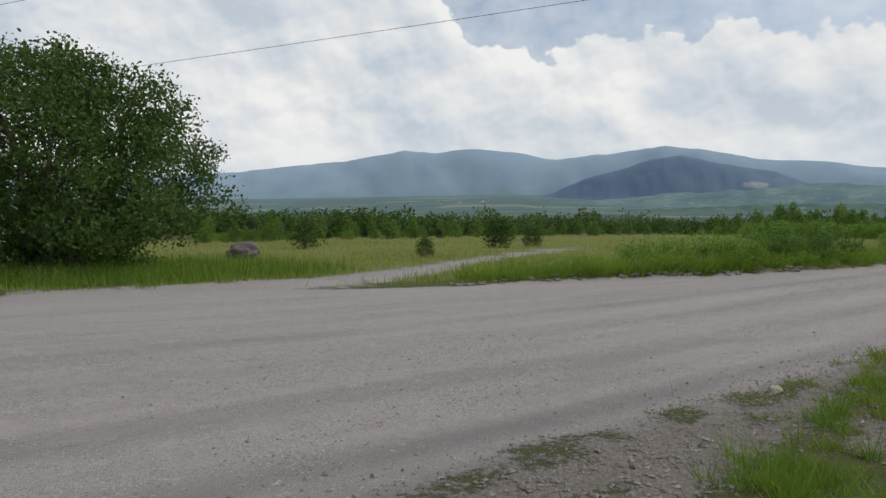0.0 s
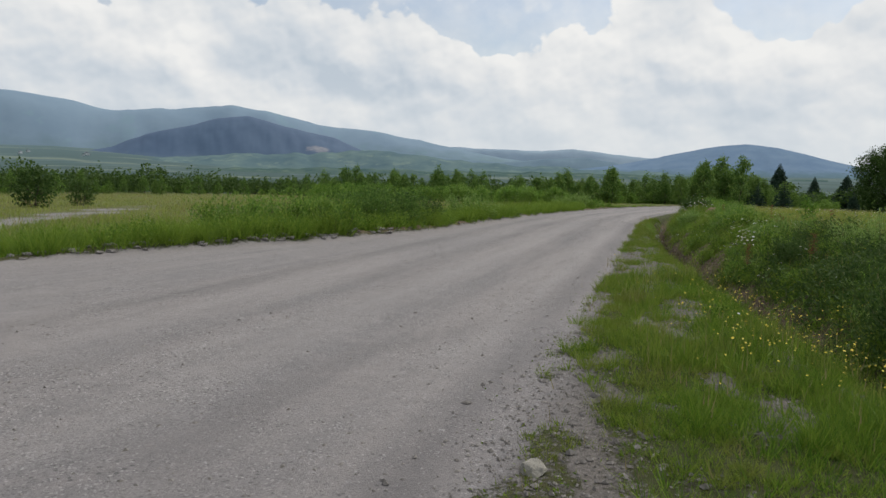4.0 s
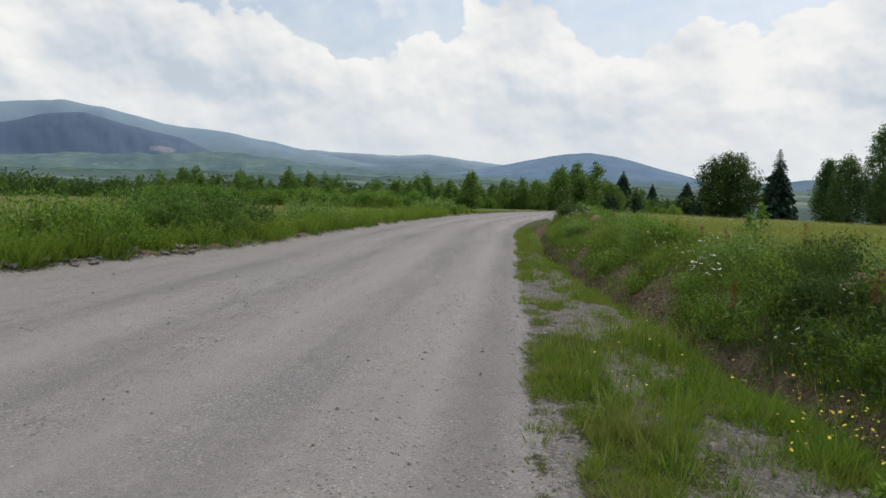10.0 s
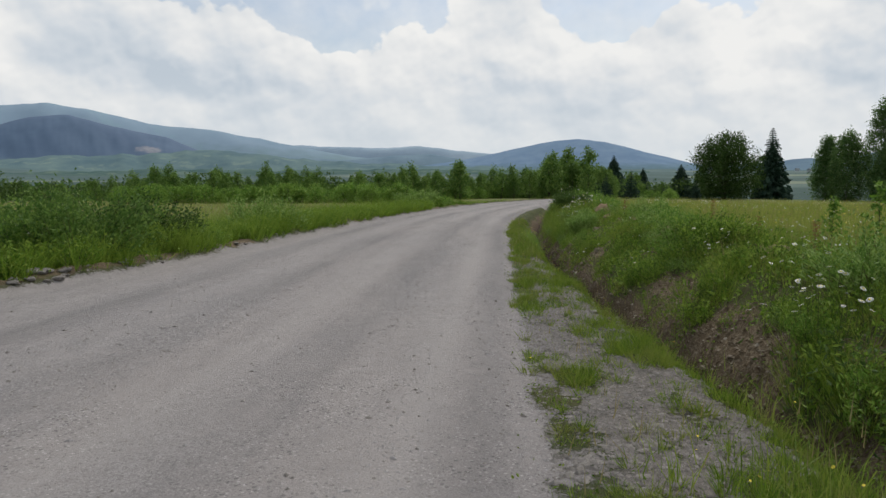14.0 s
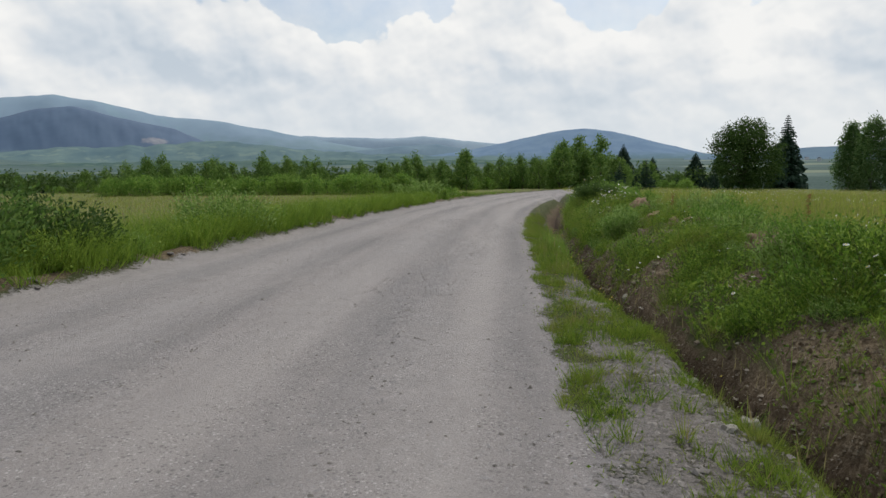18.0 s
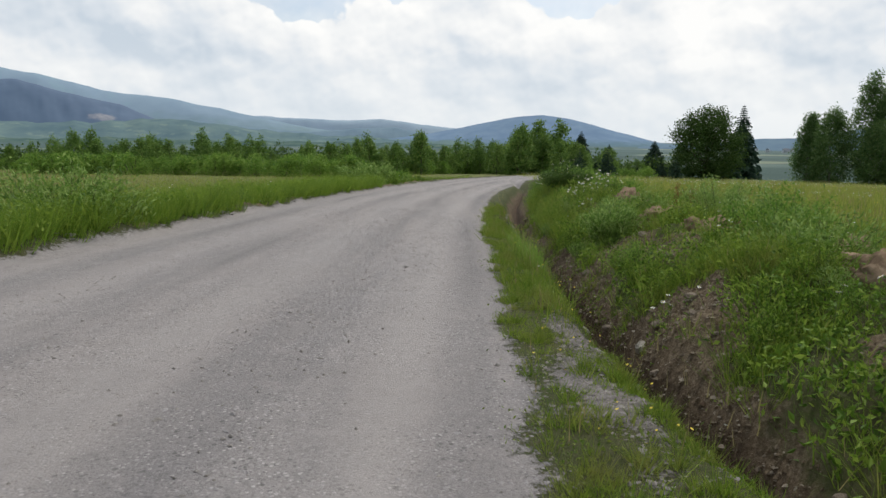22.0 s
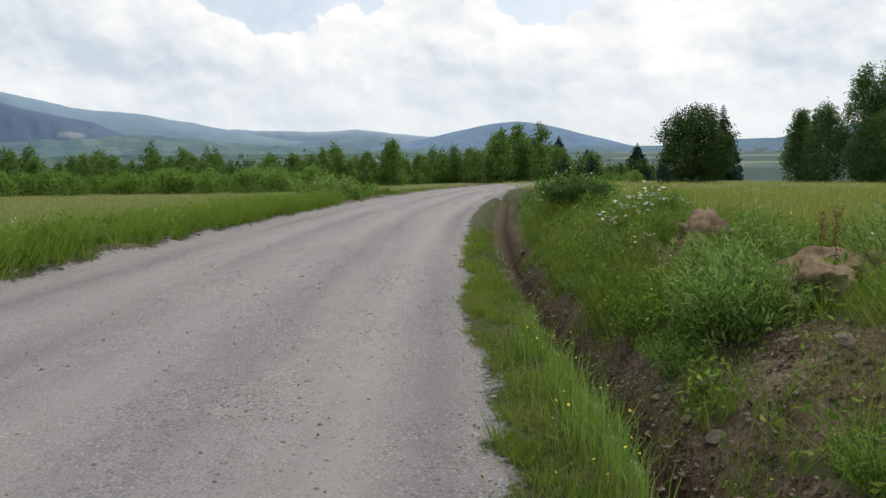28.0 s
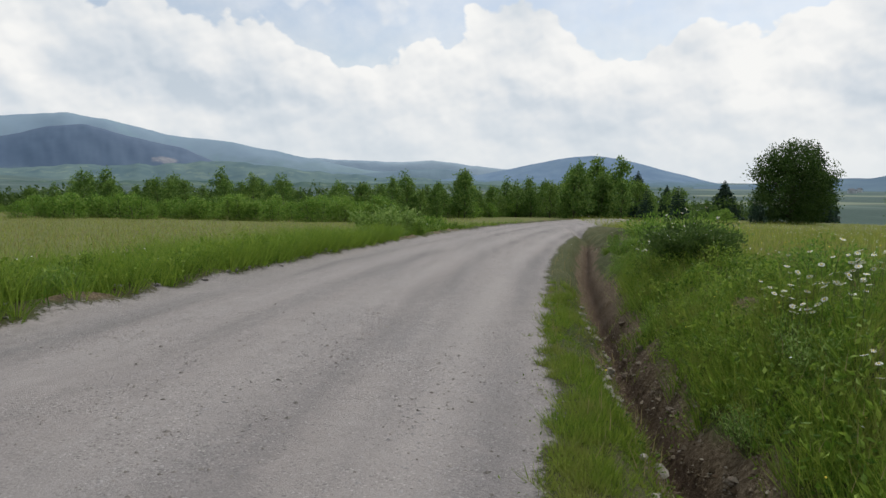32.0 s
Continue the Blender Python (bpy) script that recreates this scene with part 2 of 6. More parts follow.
def ground_material():
    """Gravel, bare soil and turf, mixed by the two masks that the sheet carries."""
    k = Mat("ground", 0.95, 0.15)
    g, s = k.attr("gravel"), k.attr("soil")
    rut = k.attr("rut")
    # gravel: crushed grey stone with a pinkish dust
    grain = k.noise(55, 6, 0.75)
    stones = k.voronoi(70, "Color")
    pebble = k.voronoi(70)
    broad = k.noise(0.5, 4, 0.6, stretch=((0, 0, 0.653), (6, 0.8, 1)))
    base = k.ramp(grain, [(0.25, (0.15, 0.140, 0.134)), (0.5, (0.235, 0.219, 0.210)), (0.75, (0.32, 0.302, 0.290))])
    base = k.mix(k.math('MULTIPLY', k.ramp(k.noise(1.3, 4, 0.6), [(0.4, 0.1), (0.62, 0.45)]), 1.0), base, k.ramp(stones, [(0.05, (0.10, 0.095, 0.092)), (0.5, (0.25, 0.235, 0.23)), (0.95, (0.38, 0.36, 0.35))]))
    base = k.mix(k.ramp(broad, [(0.40, 0.0), (0.60, 0.75)]), base, k.mix(0.55, base, (0.315, 0.283, 0.262)))
    streak = k.noise(1.5, 4, 0.6, stretch=((0, 0, 0.653), (7, 0.5, 1)))
    base = k.mix(k.ramp(streak, [(0.34, 0.4), (0.5, 0.0)]), base, k.mix(0.6, base, (0.155, 0.148, 0.150)))
    base = k.mix(k.ramp(streak, [(0.55, 0.0), (0.75, 0.35)]), base, (0.32, 0.298, 0.28))
    base = k.mix(k.ramp(k.noise(5, 6, 0.72), [(0.38, 0.4), (0.5, 0.0)]), base, k.mix(0.5, base, (0.15, 0.140, 0.138)))
    base = k.mix(k.ramp(k.noise(3.1, 6, 0.7), [(0.54, 0.0), (0.68, 0.4)]), base, (0.335, 0.305, 0.287))
    for size, cut_, dark_ in ((26, 0.30, (0.115, 0.108, 0.105)), (38, 0.32, (0.42, 0.395, 0.375)), (48, 0.34, (0.14, 0.13, 0.126))):
        # stones pressed into the surface, thicker in some places than in others
        pick = k.ramp(k.voronoi(size, "Color"), [(0.66, 0.0), (0.68, 1.0)])
        lies = k.ramp(k.voronoi(size), [(cut_, 1.0), (cut_ + 0.06, 0.0)])
        thick = k.ramp(k.noise(1.1, 4, 0.65), [(0.40, 0.15), (0.60, 0.85)])
        base = k.mix(k.math("MULTIPLY", k.math("MULTIPLY", pick, lies), thick), base, dark_)
    base = k.mix(k.math("MULTIPLY", rut, 0.68), base, k.mix(0.7, base, (0.105, 0.100, 0.101)))
    base = k.mix(k.math("MULTIPLY", k.attr("worn"), 0.55), base, (0.335, 0.31, 0.292))
    # coarser gravel with earth in it beside the road
    dirty = k.ramp(k.noise(34, 7, 0.75), [(0.3, (0.068, 0.058, 0.048)), (0.5, (0.135, 0.119, 0.102)), (0.72, (0.255, 0.232, 0.208))])
    base = k.mix(k.math("MULTIPLY", k.attr("earthy"), 0.85), base, dirty)
    # soil
    clod = k.noise(22, 9, 0.78)
    soil = k.ramp(clod, [(0.28, (0.030, 0.021, 0.012)), (0.48, (0.112, 0.083, 0.050)), (0.70, (0.270, 0.220, 0.148))])
    # ditch bottom: redder soil, with the narrow crack's shade painted in near-black
    soil = k.mix(k.math("MULTIPLY", k.attr("red_shade"), 0.75), soil, k.ramp(clod, [(0.3, (0.014, 0.008, 0.005)), (0.7, (0.058, 0.033, 0.021))]))
    # turf seen between the blades
    patch = k.noise(0.45, 4)
    turf = k.mix(k.ramp(patch, [(0.4, 0.0), (0.6, 1.0)]), (0.036, 0.060, 0.010), (0.060, 0.072, 0.018))
    turf = k.mix(k.attr("meadow"), turf, k.mix(patch, (0.110, 0.148, 0.030), (0.17, 0.19, 0.046)))
    turf = k.mix(k.ramp(k.noise(24, 7, 0.78), [(0.36, 0.0), (0.64, 0.9)]), turf, k.mix(0.8, turf, (0.098, 0.083, 0.052)))
    # the plain far off: fields and woods, in tones dulled towards haze
    far = k.attr("far")
    fields = k.voronoi(0.006, "Color")
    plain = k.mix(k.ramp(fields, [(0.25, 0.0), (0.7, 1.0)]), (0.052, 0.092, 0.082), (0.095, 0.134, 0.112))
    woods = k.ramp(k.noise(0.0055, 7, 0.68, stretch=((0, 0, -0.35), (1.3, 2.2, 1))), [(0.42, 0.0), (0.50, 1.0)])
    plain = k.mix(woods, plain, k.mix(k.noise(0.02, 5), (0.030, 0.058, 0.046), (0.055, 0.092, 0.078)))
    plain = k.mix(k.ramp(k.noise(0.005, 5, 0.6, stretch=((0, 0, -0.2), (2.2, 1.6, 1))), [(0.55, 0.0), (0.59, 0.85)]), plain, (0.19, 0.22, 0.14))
    # haze painted as a blue-grey tint over the plain
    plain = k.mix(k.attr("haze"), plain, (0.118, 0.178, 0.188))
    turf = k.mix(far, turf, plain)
    blur = k.math("ADD", g, k.math("MULTIPLY", k.math("SUBTRACT", k.noise(14, 8, 0.8), 0.5), 2.6))
    gm = k.ramp(blur, [(0.38, 0.0), (0.62, 1.0)])
    sm = k.ramp(k.math("ADD", s, k.math("MULTIPLY", k.math("SUBTRACT", k.noise(4, 5, 0.7), 0.5), 0.7)), [(0.4, 0.0), (0.6, 1.0)])
    c = k.mix(sm, turf, soil)
    k.color(k.mix(gm, c, base))
    h = k.math("ADD", k.math("MULTIPLY", grain, 0.7), k.math("MULTIPLY", pebble, -0.25))
    rough_ = k.math("MULTIPLY", clod, k.math("SUBTRACT", 1.6, k.math("MULTIPLY", gm, 1.5)))
    k.bump(k.math("ADD", h, rough_), 0.7, 0.02)
    return k.m


def stone_material(name, a, b):
    k = Mat(name, 0.9, 0.2)
    n = k.noise(9, 7, 0.65)
    c = k.ramp(n, [(0.3, a), (0.7, b)])
    c = k.mix(k.math("MULTIPLY", k.island(), 0.3), c, tuple(0.45 * v for v in b))
    c = k.mix(k.math("MULTIPLY", k.objrand(), 0.4), c, tuple(0.55 * v for v in b))
    k.color(c)
    k.bump(n, 0.5, 0.03)
    return k.m


def mountain_material(name, dark, light, scale, meadow=None, haze_foot=None):
    # aerial haze is painted into these base colours, no air dims them
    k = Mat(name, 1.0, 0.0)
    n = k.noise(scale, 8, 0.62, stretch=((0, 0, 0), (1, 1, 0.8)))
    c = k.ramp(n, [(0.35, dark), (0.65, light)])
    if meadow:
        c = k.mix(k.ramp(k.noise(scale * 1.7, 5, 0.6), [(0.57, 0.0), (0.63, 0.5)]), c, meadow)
    if haze_foot:
        # lowest slopes fade to the plain's tone: pastures, with valley haze painted in
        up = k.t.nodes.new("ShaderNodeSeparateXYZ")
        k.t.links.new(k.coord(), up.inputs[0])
        low_ = k.math("ADD", k.math("MULTIPLY", up.outputs[2], 1 / haze_foot[0]), k.math("MULTIPLY", k.noise(scale * 2, 6, 0.65), 0.8))
        c = k.mix(k.ramp(low_, [(0.45, 1.0), (1.25, 0.0)]), c, haze_foot[1])
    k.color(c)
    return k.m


M_GROUND = ground_material()
M_GRASS = leaf_material("grass", (0.05, 0.112, 0.01), (0.13, 0.232, 0.022), (0.28, 0.35, 0.055), 0.9, 0.38, 0.55, 0.5)
M_RANK = leaf_material("rank grass", (0.047, 0.123, 0.011), (0.123, 0.235, 0.021), (0.280, 0.370, 0.056), 0.6, 0.36)
M_HAY = leaf_material("meadow grass", (0.165, 0.235, 0.036), (0.27, 0.325, 0.060), (0.39, 0.41, 0.10), 0.12, 0.45)
M_MEADOW = leaf_material("green meadow grass", (0.12, 0.185, 0.030), (0.20, 0.25, 0.048), (0.30, 0.30, 0.09), 0.15, 0.45)
M_HERB = leaf_material("herb leaf", (0.035, 0.088, 0.011), (0.124, 0.230, 0.024), (0.319, 0.425, 0.071), 0.8, 0.34)
M_WILLOW = leaf_material("willow leaf", (0.067, 0.146, 0.025), (0.168, 0.291, 0.050), (0.358, 0.470, 0.146), 0.9, 0.36)
M_SHRUB = leaf_material("shrub leaf", (0.064, 0.149, 0.018), (0.143, 0.275, 0.037), (0.286, 0.407, 0.083), 0.6, 0.42)
M_TREE = leaf_material("tree leaf", (0.027, 0.063, 0.012), (0.056, 0.109, 0.022), (0.111, 0.171, 0.044), 0.5, 0.36)
M_YOUNG = leaf_material("young tree leaf", (0.052, 0.119, 0.022), (0.111, 0.206, 0.040), (0.232, 0.335, 0.075), 0.12, 0.36)
M_WOODS = leaf_material("far woods leaf", (0.024, 0.056, 0.013), (0.052, 0.102, 0.022), (0.105, 0.165, 0.04), 0.05, 0.36)
M_BIRCH = leaf_material("birch leaf", (0.057, 0.122, 0.034), (0.107, 0.195, 0.057), (0.195, 0.280, 0.098), 0.3, 0.45)
M_SPRUCE = leaf_material("spruce needle", (0.014, 0.036, 0.022), (0.029, 0.060, 0.035), (0.054, 0.094, 0.053), 0.3, 0.1)
M_BARK = bark_material("bark", (0.045, 0.035, 0.027), (0.14, 0.115, 0.095))
M_STEM = bark_material("green stem", (0.07, 0.09, 0.03), (0.13, 0.14, 0.06))
M_BIRCHBARK = bark_material("birch bark", (0.12, 0.11, 0.10), (0.45, 0.43, 0.40))
M_STONE = stone_material("gravel stone", (0.22, 0.207, 0.20), (0.37, 0.35, 0.34))
M_GRIT = stone_material("dirty gravel stone", (0.115, 0.102, 0.088), (0.33, 0.305, 0.275))
M_ROCK = stone_material("field rock", (0.13, 0.098, 0.068), (0.34, 0.285, 0.215))
M_BOULDER = stone_material("boulder", (0.075, 0.066, 0.066), (0.17, 0.15, 0.148))


def plain_material(name, col, rough=0.6, through_=0.0):
    k = Mat(name, rough, 0.3)
    c = k.mix(k.math("MULTIPLY", k.island(), 0.35), col, tuple(v * 0.7 for v in col))
    if through_:
        return k.leafy(c, through_)
    k.color(c)
    return k.m


M_PETAL = plain_material("white petal", (0.80, 0.80, 0.77), 0.6, 0.2)
M_YELLOW = plain_material("yellow petal", (0.75, 0.58, 0.04), 0.6, 0.15)
M_RUST = plain_material("dry seed head", (0.23, 0.10, 0.045), 0.8, 0.1)
M_STRAW = plain_material("dry grass head", (0.33, 0.275, 0.12), 0.8, 0.2)
M_WIRE = plain_material("weathered cable", (0.06, 0.055, 0.055), 0.5)


# ---- ground plan: s runs along the road, n to its left, from the place where the walk begins ----
UX, UY = 0.794, 0.608


def smooth(x, xs, ys, w):
    """A piecewise line with its corners rounded over w."""
    return sum(np.interp(x + o * w, xs, ys) for o in (-1, -0.5, 0, 0.5, 1)) / 5


def to_sn(x, y):
    return x * UX + y * UY, -x * UY + y * UX


def to_xy(s, n):
    return s * UX - n * UY, s * UY + n * UX


def hash2(i, j, seed):
    v = np.sin(i * 127.1 + j * 311.7 + seed * 74.7) * 43758.5453
    return v - np.floor(v)


def vnoise(x, y, seed=0):
    i, j = np.floor(x), np.floor(y)
    u, v = x - i, y - j
    u, v = u * u * (3 - 2 * u), v * v * (3 - 2 * v)
    a, b = hash2(i, j, seed), hash2(i + 1, j, seed)
    c, d = hash2(i, j + 1, seed), hash2(i + 1, j + 1, seed)
    return (a * (1 - u) + b * u) * (1 - v) + (c * (1 - u) + d * u) * v


def fbm(x, y, seed=0, octaves=4):
    t, amp = 0.0, 0.5
    for o in range(octaves):
        t = t + amp * vnoise(x * 2 ** o, y * 2 ** o, seed + o)
        amp *= 0.5
    return t / (1 - 0.5 ** octaves)


def road_right(s):
    return smooth(s, [-60, 38, 50, 60, 70, 85, 110, 140, 400], [3.75, 3.75, 3.2, 2.2, 0.9, -2, -9, -22, -160], 3)


def road_left(s):
    return smooth(s, [-60, 0, 8, 12, 16, 20, 24, 28, 34, 42, 50, 60, 70, 85, 110, 140, 400],
                  [19.3, 19.3, 17.0, 15.3, 14.0, 12.3, 11.0, 10.5, 10.15, 9.85, 9.35, 8.5, 7.3, 4.4, -2.6, -15.5, -153], 1.5)


def ditch_line(s):
    return smooth(s, [-10, 10, 12, 15.7, 18, 21.6, 24.5, 26.5, 28.5, 32, 39, 46, 52, 70], [0.4, 0.8, 1.0, 1.4, 1.72, 2.12, 2.26, 2.46, 2.60, 2.66, 2.74, 2.40, 2.0, 0.2], 0.8)


def track_line(s):
    return smooth(s, [2, 6, 9, 12.3, 16, 20, 28, 40, 60], [17.6, 18.3, 18.7, 19.7, 21.5, 24.2, 28.4, 34.0, 41.0], 1.5)


def fall(x, y):
    """The hillside on which everything lies."""
    s, n = to_sn(x, y)
    r = 0.75 * x + 0.66 * y
    z = smooth(r, [-4600, -60, 0, 6.5, 16, 25, 33, 48, 66, 111, 126, 160, 220, 300, 4600],
               [60, 1.4, -0.2, -0.55, -0.80, -0.98, -1.12, -1.5, -2.05, -3.2, -3.7, -4.8, -8.5, -10, -10], 4)
    z = z - 0.02 * np.clip(-n - 8, 0, 120)
    d = np.hypot(x, y)
    near_side = np.clip((np.degrees(np.arctan2(x, y)) - 8) / 16, 0, 1)
    zf = np.interp(d, [250, 500, 1000, 2000, 3000, 3800, 4600], [-9, -9, -7, 14, 68, 95, 125]) * (1 - near_side)
    zf = zf + np.interp(d, [250, 500, 1000, 2000, 3000, 3800, 4600], [-9, -9, -9, -5, 4, 14, 28]) * near_side
    w = np.clip((d - 200) / 150, 0, 1)
    return z * (1 - w) + zf * w


def bank_shape(s, n):
    """Ditch and spoil bank on the right of the road, above the fall of the hillside."""
    dl = ditch_line(s)
    on = np.clip((s - 3) / 9, 0, 1) * np.clip((90 - s) / 30, 0, 1)
    depth = np.interp(s, [4, 12, 18, 24, 60], [0.12, 0.46, 0.58, 0.62, 0.54])
    q = n - dl - 0.10 * (fbm(s * 1.1, s * 0, 29, 3) - 0.5)
    wall = np.where(q > 0, q / (0.36 + 0.12 * vnoise(s * 2.3, s * 0, 27)), q / 0.42)
    cut = -depth * np.exp(-np.abs(wall) ** np.where(q > 0, 2.6, 1.7))
    cut = cut - 0.14 * np.exp(-np.abs(q / 0.11) ** 2.5) * np.clip((s - 9) / 4, 0, 1)
    m = n - (dl - 1.65)
    crest = 0.42 * np.exp(-(np.where(m > 0, m / 0.80, m / 1.7)) ** 2)
    lumps = 0.75 * (fbm(s * 1.2, n * 1.3, 11, 3) - 0.5) * np.exp(-((n - dl + 1.9) / 1.4) ** 2)
    field = 0.22 * np.clip((dl - 2.4 - n) / 2.5, 0, 1)
    clods = 0.20 * (fbm(s * 4.5, n * 4.5, 31, 3) - 0.45) * np.exp(-((n - dl + 0.75) / 0.8) ** 2)
    clods = clods + 0.05 * (fbm(s * 11, n * 11, 37, 2) - 0.5) * np.exp(-((n - dl + 0.2) / 0.6) ** 2)
    return on * (cut + crest + lumps + field + clods)


def height(x, y):
    s, n = to_sn(x, y)
    z = fall(x, y)
    d = np.hypot(x, y)
    near = np.clip((140 - d) / 60, 0, 1)
    rr, rl = road_right(s), road_left(s)
    w = np.clip((n - rr) / np.maximum(rl - rr, 0.1), 0, 1)
    inside = np.clip((n - rr + 0.3) / 0.6, 0, 1) * np.clip((rl + 0.3 - n) / 0.6, 0, 1)
    z = z + near * inside * (0.22 * np.sin(np.pi * w) * 0.5 + 0.025 * (fbm(s * 0.5, n * 2.2, 3, 3) - 0.5))
    z = z + near * bank_shape(s, n)
    # low gravel windrow at the far edge, then the meadow
    wind = 0.25 * np.exp(-((n - rl - 0.35) / 0.4) ** 2) * (0.4 + fbm(s * 1.4, n, 7, 3)) * np.clip((s - 13) / 3, 0, 1)
    rough = 0.10 * (fbm(s * 1.2, n * 1.2, 19, 4) - 0.5) * (1 - inside)
    z = z + near * (wind + rough)
    hill = np.clip((d - 150) / 400, 0, 1)
    return z + hill * 3.0 * (fbm(x * 0.006, y * 0.006, 23, 3) - 0.5)


def gz(x, y):
    return float(height(np.array([x], float), np.array([y], float))[0])


def gravel_mask(s, n):
    rr, rl = road_right(s), road_left(s)
    wob = 0.6 * (fbm(s * 1.1, n * 1.1, 41, 3) - 0.5) + 1.0 * (fbm(s * 3.7, n * 3.7, 45, 4) - 0.5)
    g = np.clip((n - rr) / 0.25 + 0.5 + 1.5 * wob, 0, 1) * np.clip((rl - n) / 0.3 + 0.6 + 0.8 * wob, 0, 1)
    # loose gravel washed over the shoulder
    start = np.interp(s, [-30, 2, 5.6, 8, 10, 12, 15], [2.6, 2.0, 1.35, 0.85, 0.6, 0.25, 0.0])
    sh = np.clip((n - (rr - start)) / 0.5, 0, 1) * (n < rr + 0.2) * np.clip((fbm(s * 1.9, n * 2.6, 43, 4) - 0.30) * 5, 0.42, 0.92)
    g = np.maximum(g, sh)
    for cs, cn, a, b in ((6.1, 2.15, 0.7, 0.35), (8.5, 1.95, 0.45, 0.2), (13.0, 2.55, 1.3, 0.40), (15.6, 2.6, 0.7, 0.22), (18.5, 3.0, 1.7, 0.5), (21.9, 3.15, 2.4, 0.65), (20.6, 3.4, 1.6, 0.45), (24.3, 3.35, 0.9, 0.25), (26.4, 3.3, 0.8, 0.3), (28.0, 3.25, 0.7, 0.22)):
        g = np.maximum(g, np.clip(1.3 - np.hypot((s - cs) / a, (n - cn) / b) + 2.0 * wob, 0, 0.78))
    # bare spots in the verge
    spots = 0.8 * np.clip((fbm(s * 2.1, n * 3.0, 47, 4) - 0.53) * 9, 0, 1) * (n > ditch_line(s) + 0.35) * (n < rr) * np.clip((s - 5) / 4, 0, 1) * np.clip((23 - s) / 4, 0, 1)
    g = np.maximum(g, spots)
    tl = track_line(s)
    tr = np.clip(1.6 - np.abs(n - tl) / np.interp(s, [6, 9, 13, 20], [2.1, 2.0, 1.6, 1.1]) + wob, 0, 1) * (s > 2) * np.clip((46 - s) / 10, 0, 1)
    return np.maximum(g, tr * 0.95)


def soil_mask(s, n):
    dl = ditch_line(s)
    on = np.clip((s - 10) / 4, 0, 1) * np.clip((75 - s) / 15, 0, 1)
    wob = fbm(s * 1.3, n * 1.3, 53, 3) - 0.5
    q = n - dl
    d = np.clip(1.4 - np.abs(np.where(q > 0, q / 0.34, q / 0.42)) + 1.3 * wob, 0, 1)
    for cs, cn, a, b in ((23.6, 1.5, 1.1, 0.38), (28.7, 1.85, 0.9, 0.35), (31.3, 1.5, 0.8, 0.4), (32.9, 1.65, 1.0, 0.55), (20.9, 1.6, 1.0, 0.35), (17.8, -0.5, 0.8, 0.6), 
                         (27.8, 0.4, 1.1, 0.45), (30.0, -0.3, 0.7, 0.4), (37.4, 0.55, 0.8, 0.45), (34.6, 0.2, 0.9, 0.7), (40.5, -0.4, 0.9, 0.4), (36.0, -0.6, 0.6, 0.4),
                         (37.3, 1.15, 0.6, 0.28), (38.9, 0.45, 0.6, 0.3), (36.3, 1.45, 0.5, 0.25), (40.2, 1.25, 0.6, 0.25), (26.6, 1.3, 0.5, 0.25), (19.2, 0.9, 0.6, 0.25), (22.3, -0.3, 0.6, 0.3)):
        d = np.maximum(d, np.clip(1.5 - np.hypot((s - cs) / a, (n - cn) / b) + 1.2 * wob, 0, 1))
    w = np.clip(1.2 - np.abs(n - road_left(s) - 0.3) / 0.35 + wob, 0, 1) * np.clip((s - 13) / 3, 0, 1) * np.clip((fbm(s * 0.6, n * 0, 61, 2) - 0.4) * 5, 0, 1)
    return np.maximum(d * on, 0.8 * w)


def mesh_of(name, verts, faces, material, smooth_=False):
    """A mesh from a vertex array and one or more index arrays of triangles or quads."""
    me = bpy.data.meshes.new(name)
    verts = np.asarray(verts, np.float32)
    faces = [np.asarray(f, np.int32) for f in faces if len(f)]
    me.vertices.add(len(verts))
    me.vertices.foreach_set("co", verts.ravel())
    loops = np.concatenate([f.ravel() for f in faces])
    counts = np.concatenate([np.full(len(f), f.shape[1], np.int32) for f in faces])
    me.loops.add(len(loops))
    me.loops.foreach_set("vertex_index", loops)
    me.polygons.add(len(counts))
    me.polygons.foreach_set("loop_start", np.concatenate([[0], np.cumsum(counts)[:-1]]).astype(np.int32))
    me.update(calc_edges=True)
    me.polygons.foreach_set("use_smooth", np.full(len(counts), smooth_, bool))
    if material:
        for m in (material if isinstance(material, (list, tuple)) else [material]):
            me.materials.append(m)
    return me


def part(name, me, parent, label=""):
    ob = new(name, me)
    ob.parent = parent
    if label:
        ob["label"] = label
    return ob


def thing(name, at, label, category, group="", kind="", turn=0.0, size=1.0):
    ob = new(name)
    ob.matrix_world = pose(*at, 0, 0, turn) @ Matrix.Scale(size, 4)
    ob.empty_display_size = 0.2
    return tagged(ob, label, category, group, kind)


# ---- ground and road ----
def steps(lo, hi, parts_):
    """Grid lines: (from, to, step) runs, then growing steps out to lo and hi."""
    mid = np.concatenate([np.arange(a, b - 1e-6, st) for a, b, st in parts_] + [[parts_[-1][1]]])
    up, st, v = [], parts_[-1][2], mid[-1]
    while v < hi:
        st *= 1.17
        v += st
        up.append(v)
    dn, st, v = [], parts_[0][2], mid[0]
    while v > lo:
        st *= 1.17
        v -= st
        dn.append(v)
    return np.concatenate([dn[::-1], mid, up])


S = steps(-4400, 4400, [(-8, 6, 0.3), (6, 46, 0.14), (46, 70, 0.35)])
N = steps(-4400, 4400, [(-5, -1.5, 0.22), (-1.5, 0.7, 0.085), (0.7, 3.1, 0.05), (3.1, 4.6, 0.085), (4.6, 9, 0.3), (9, 16, 0.2)])
gs, gn = np.meshgrid(S, N, indexing="ij")
gx, gy = to_xy(gs, gn)
gh = height(gx, gy)
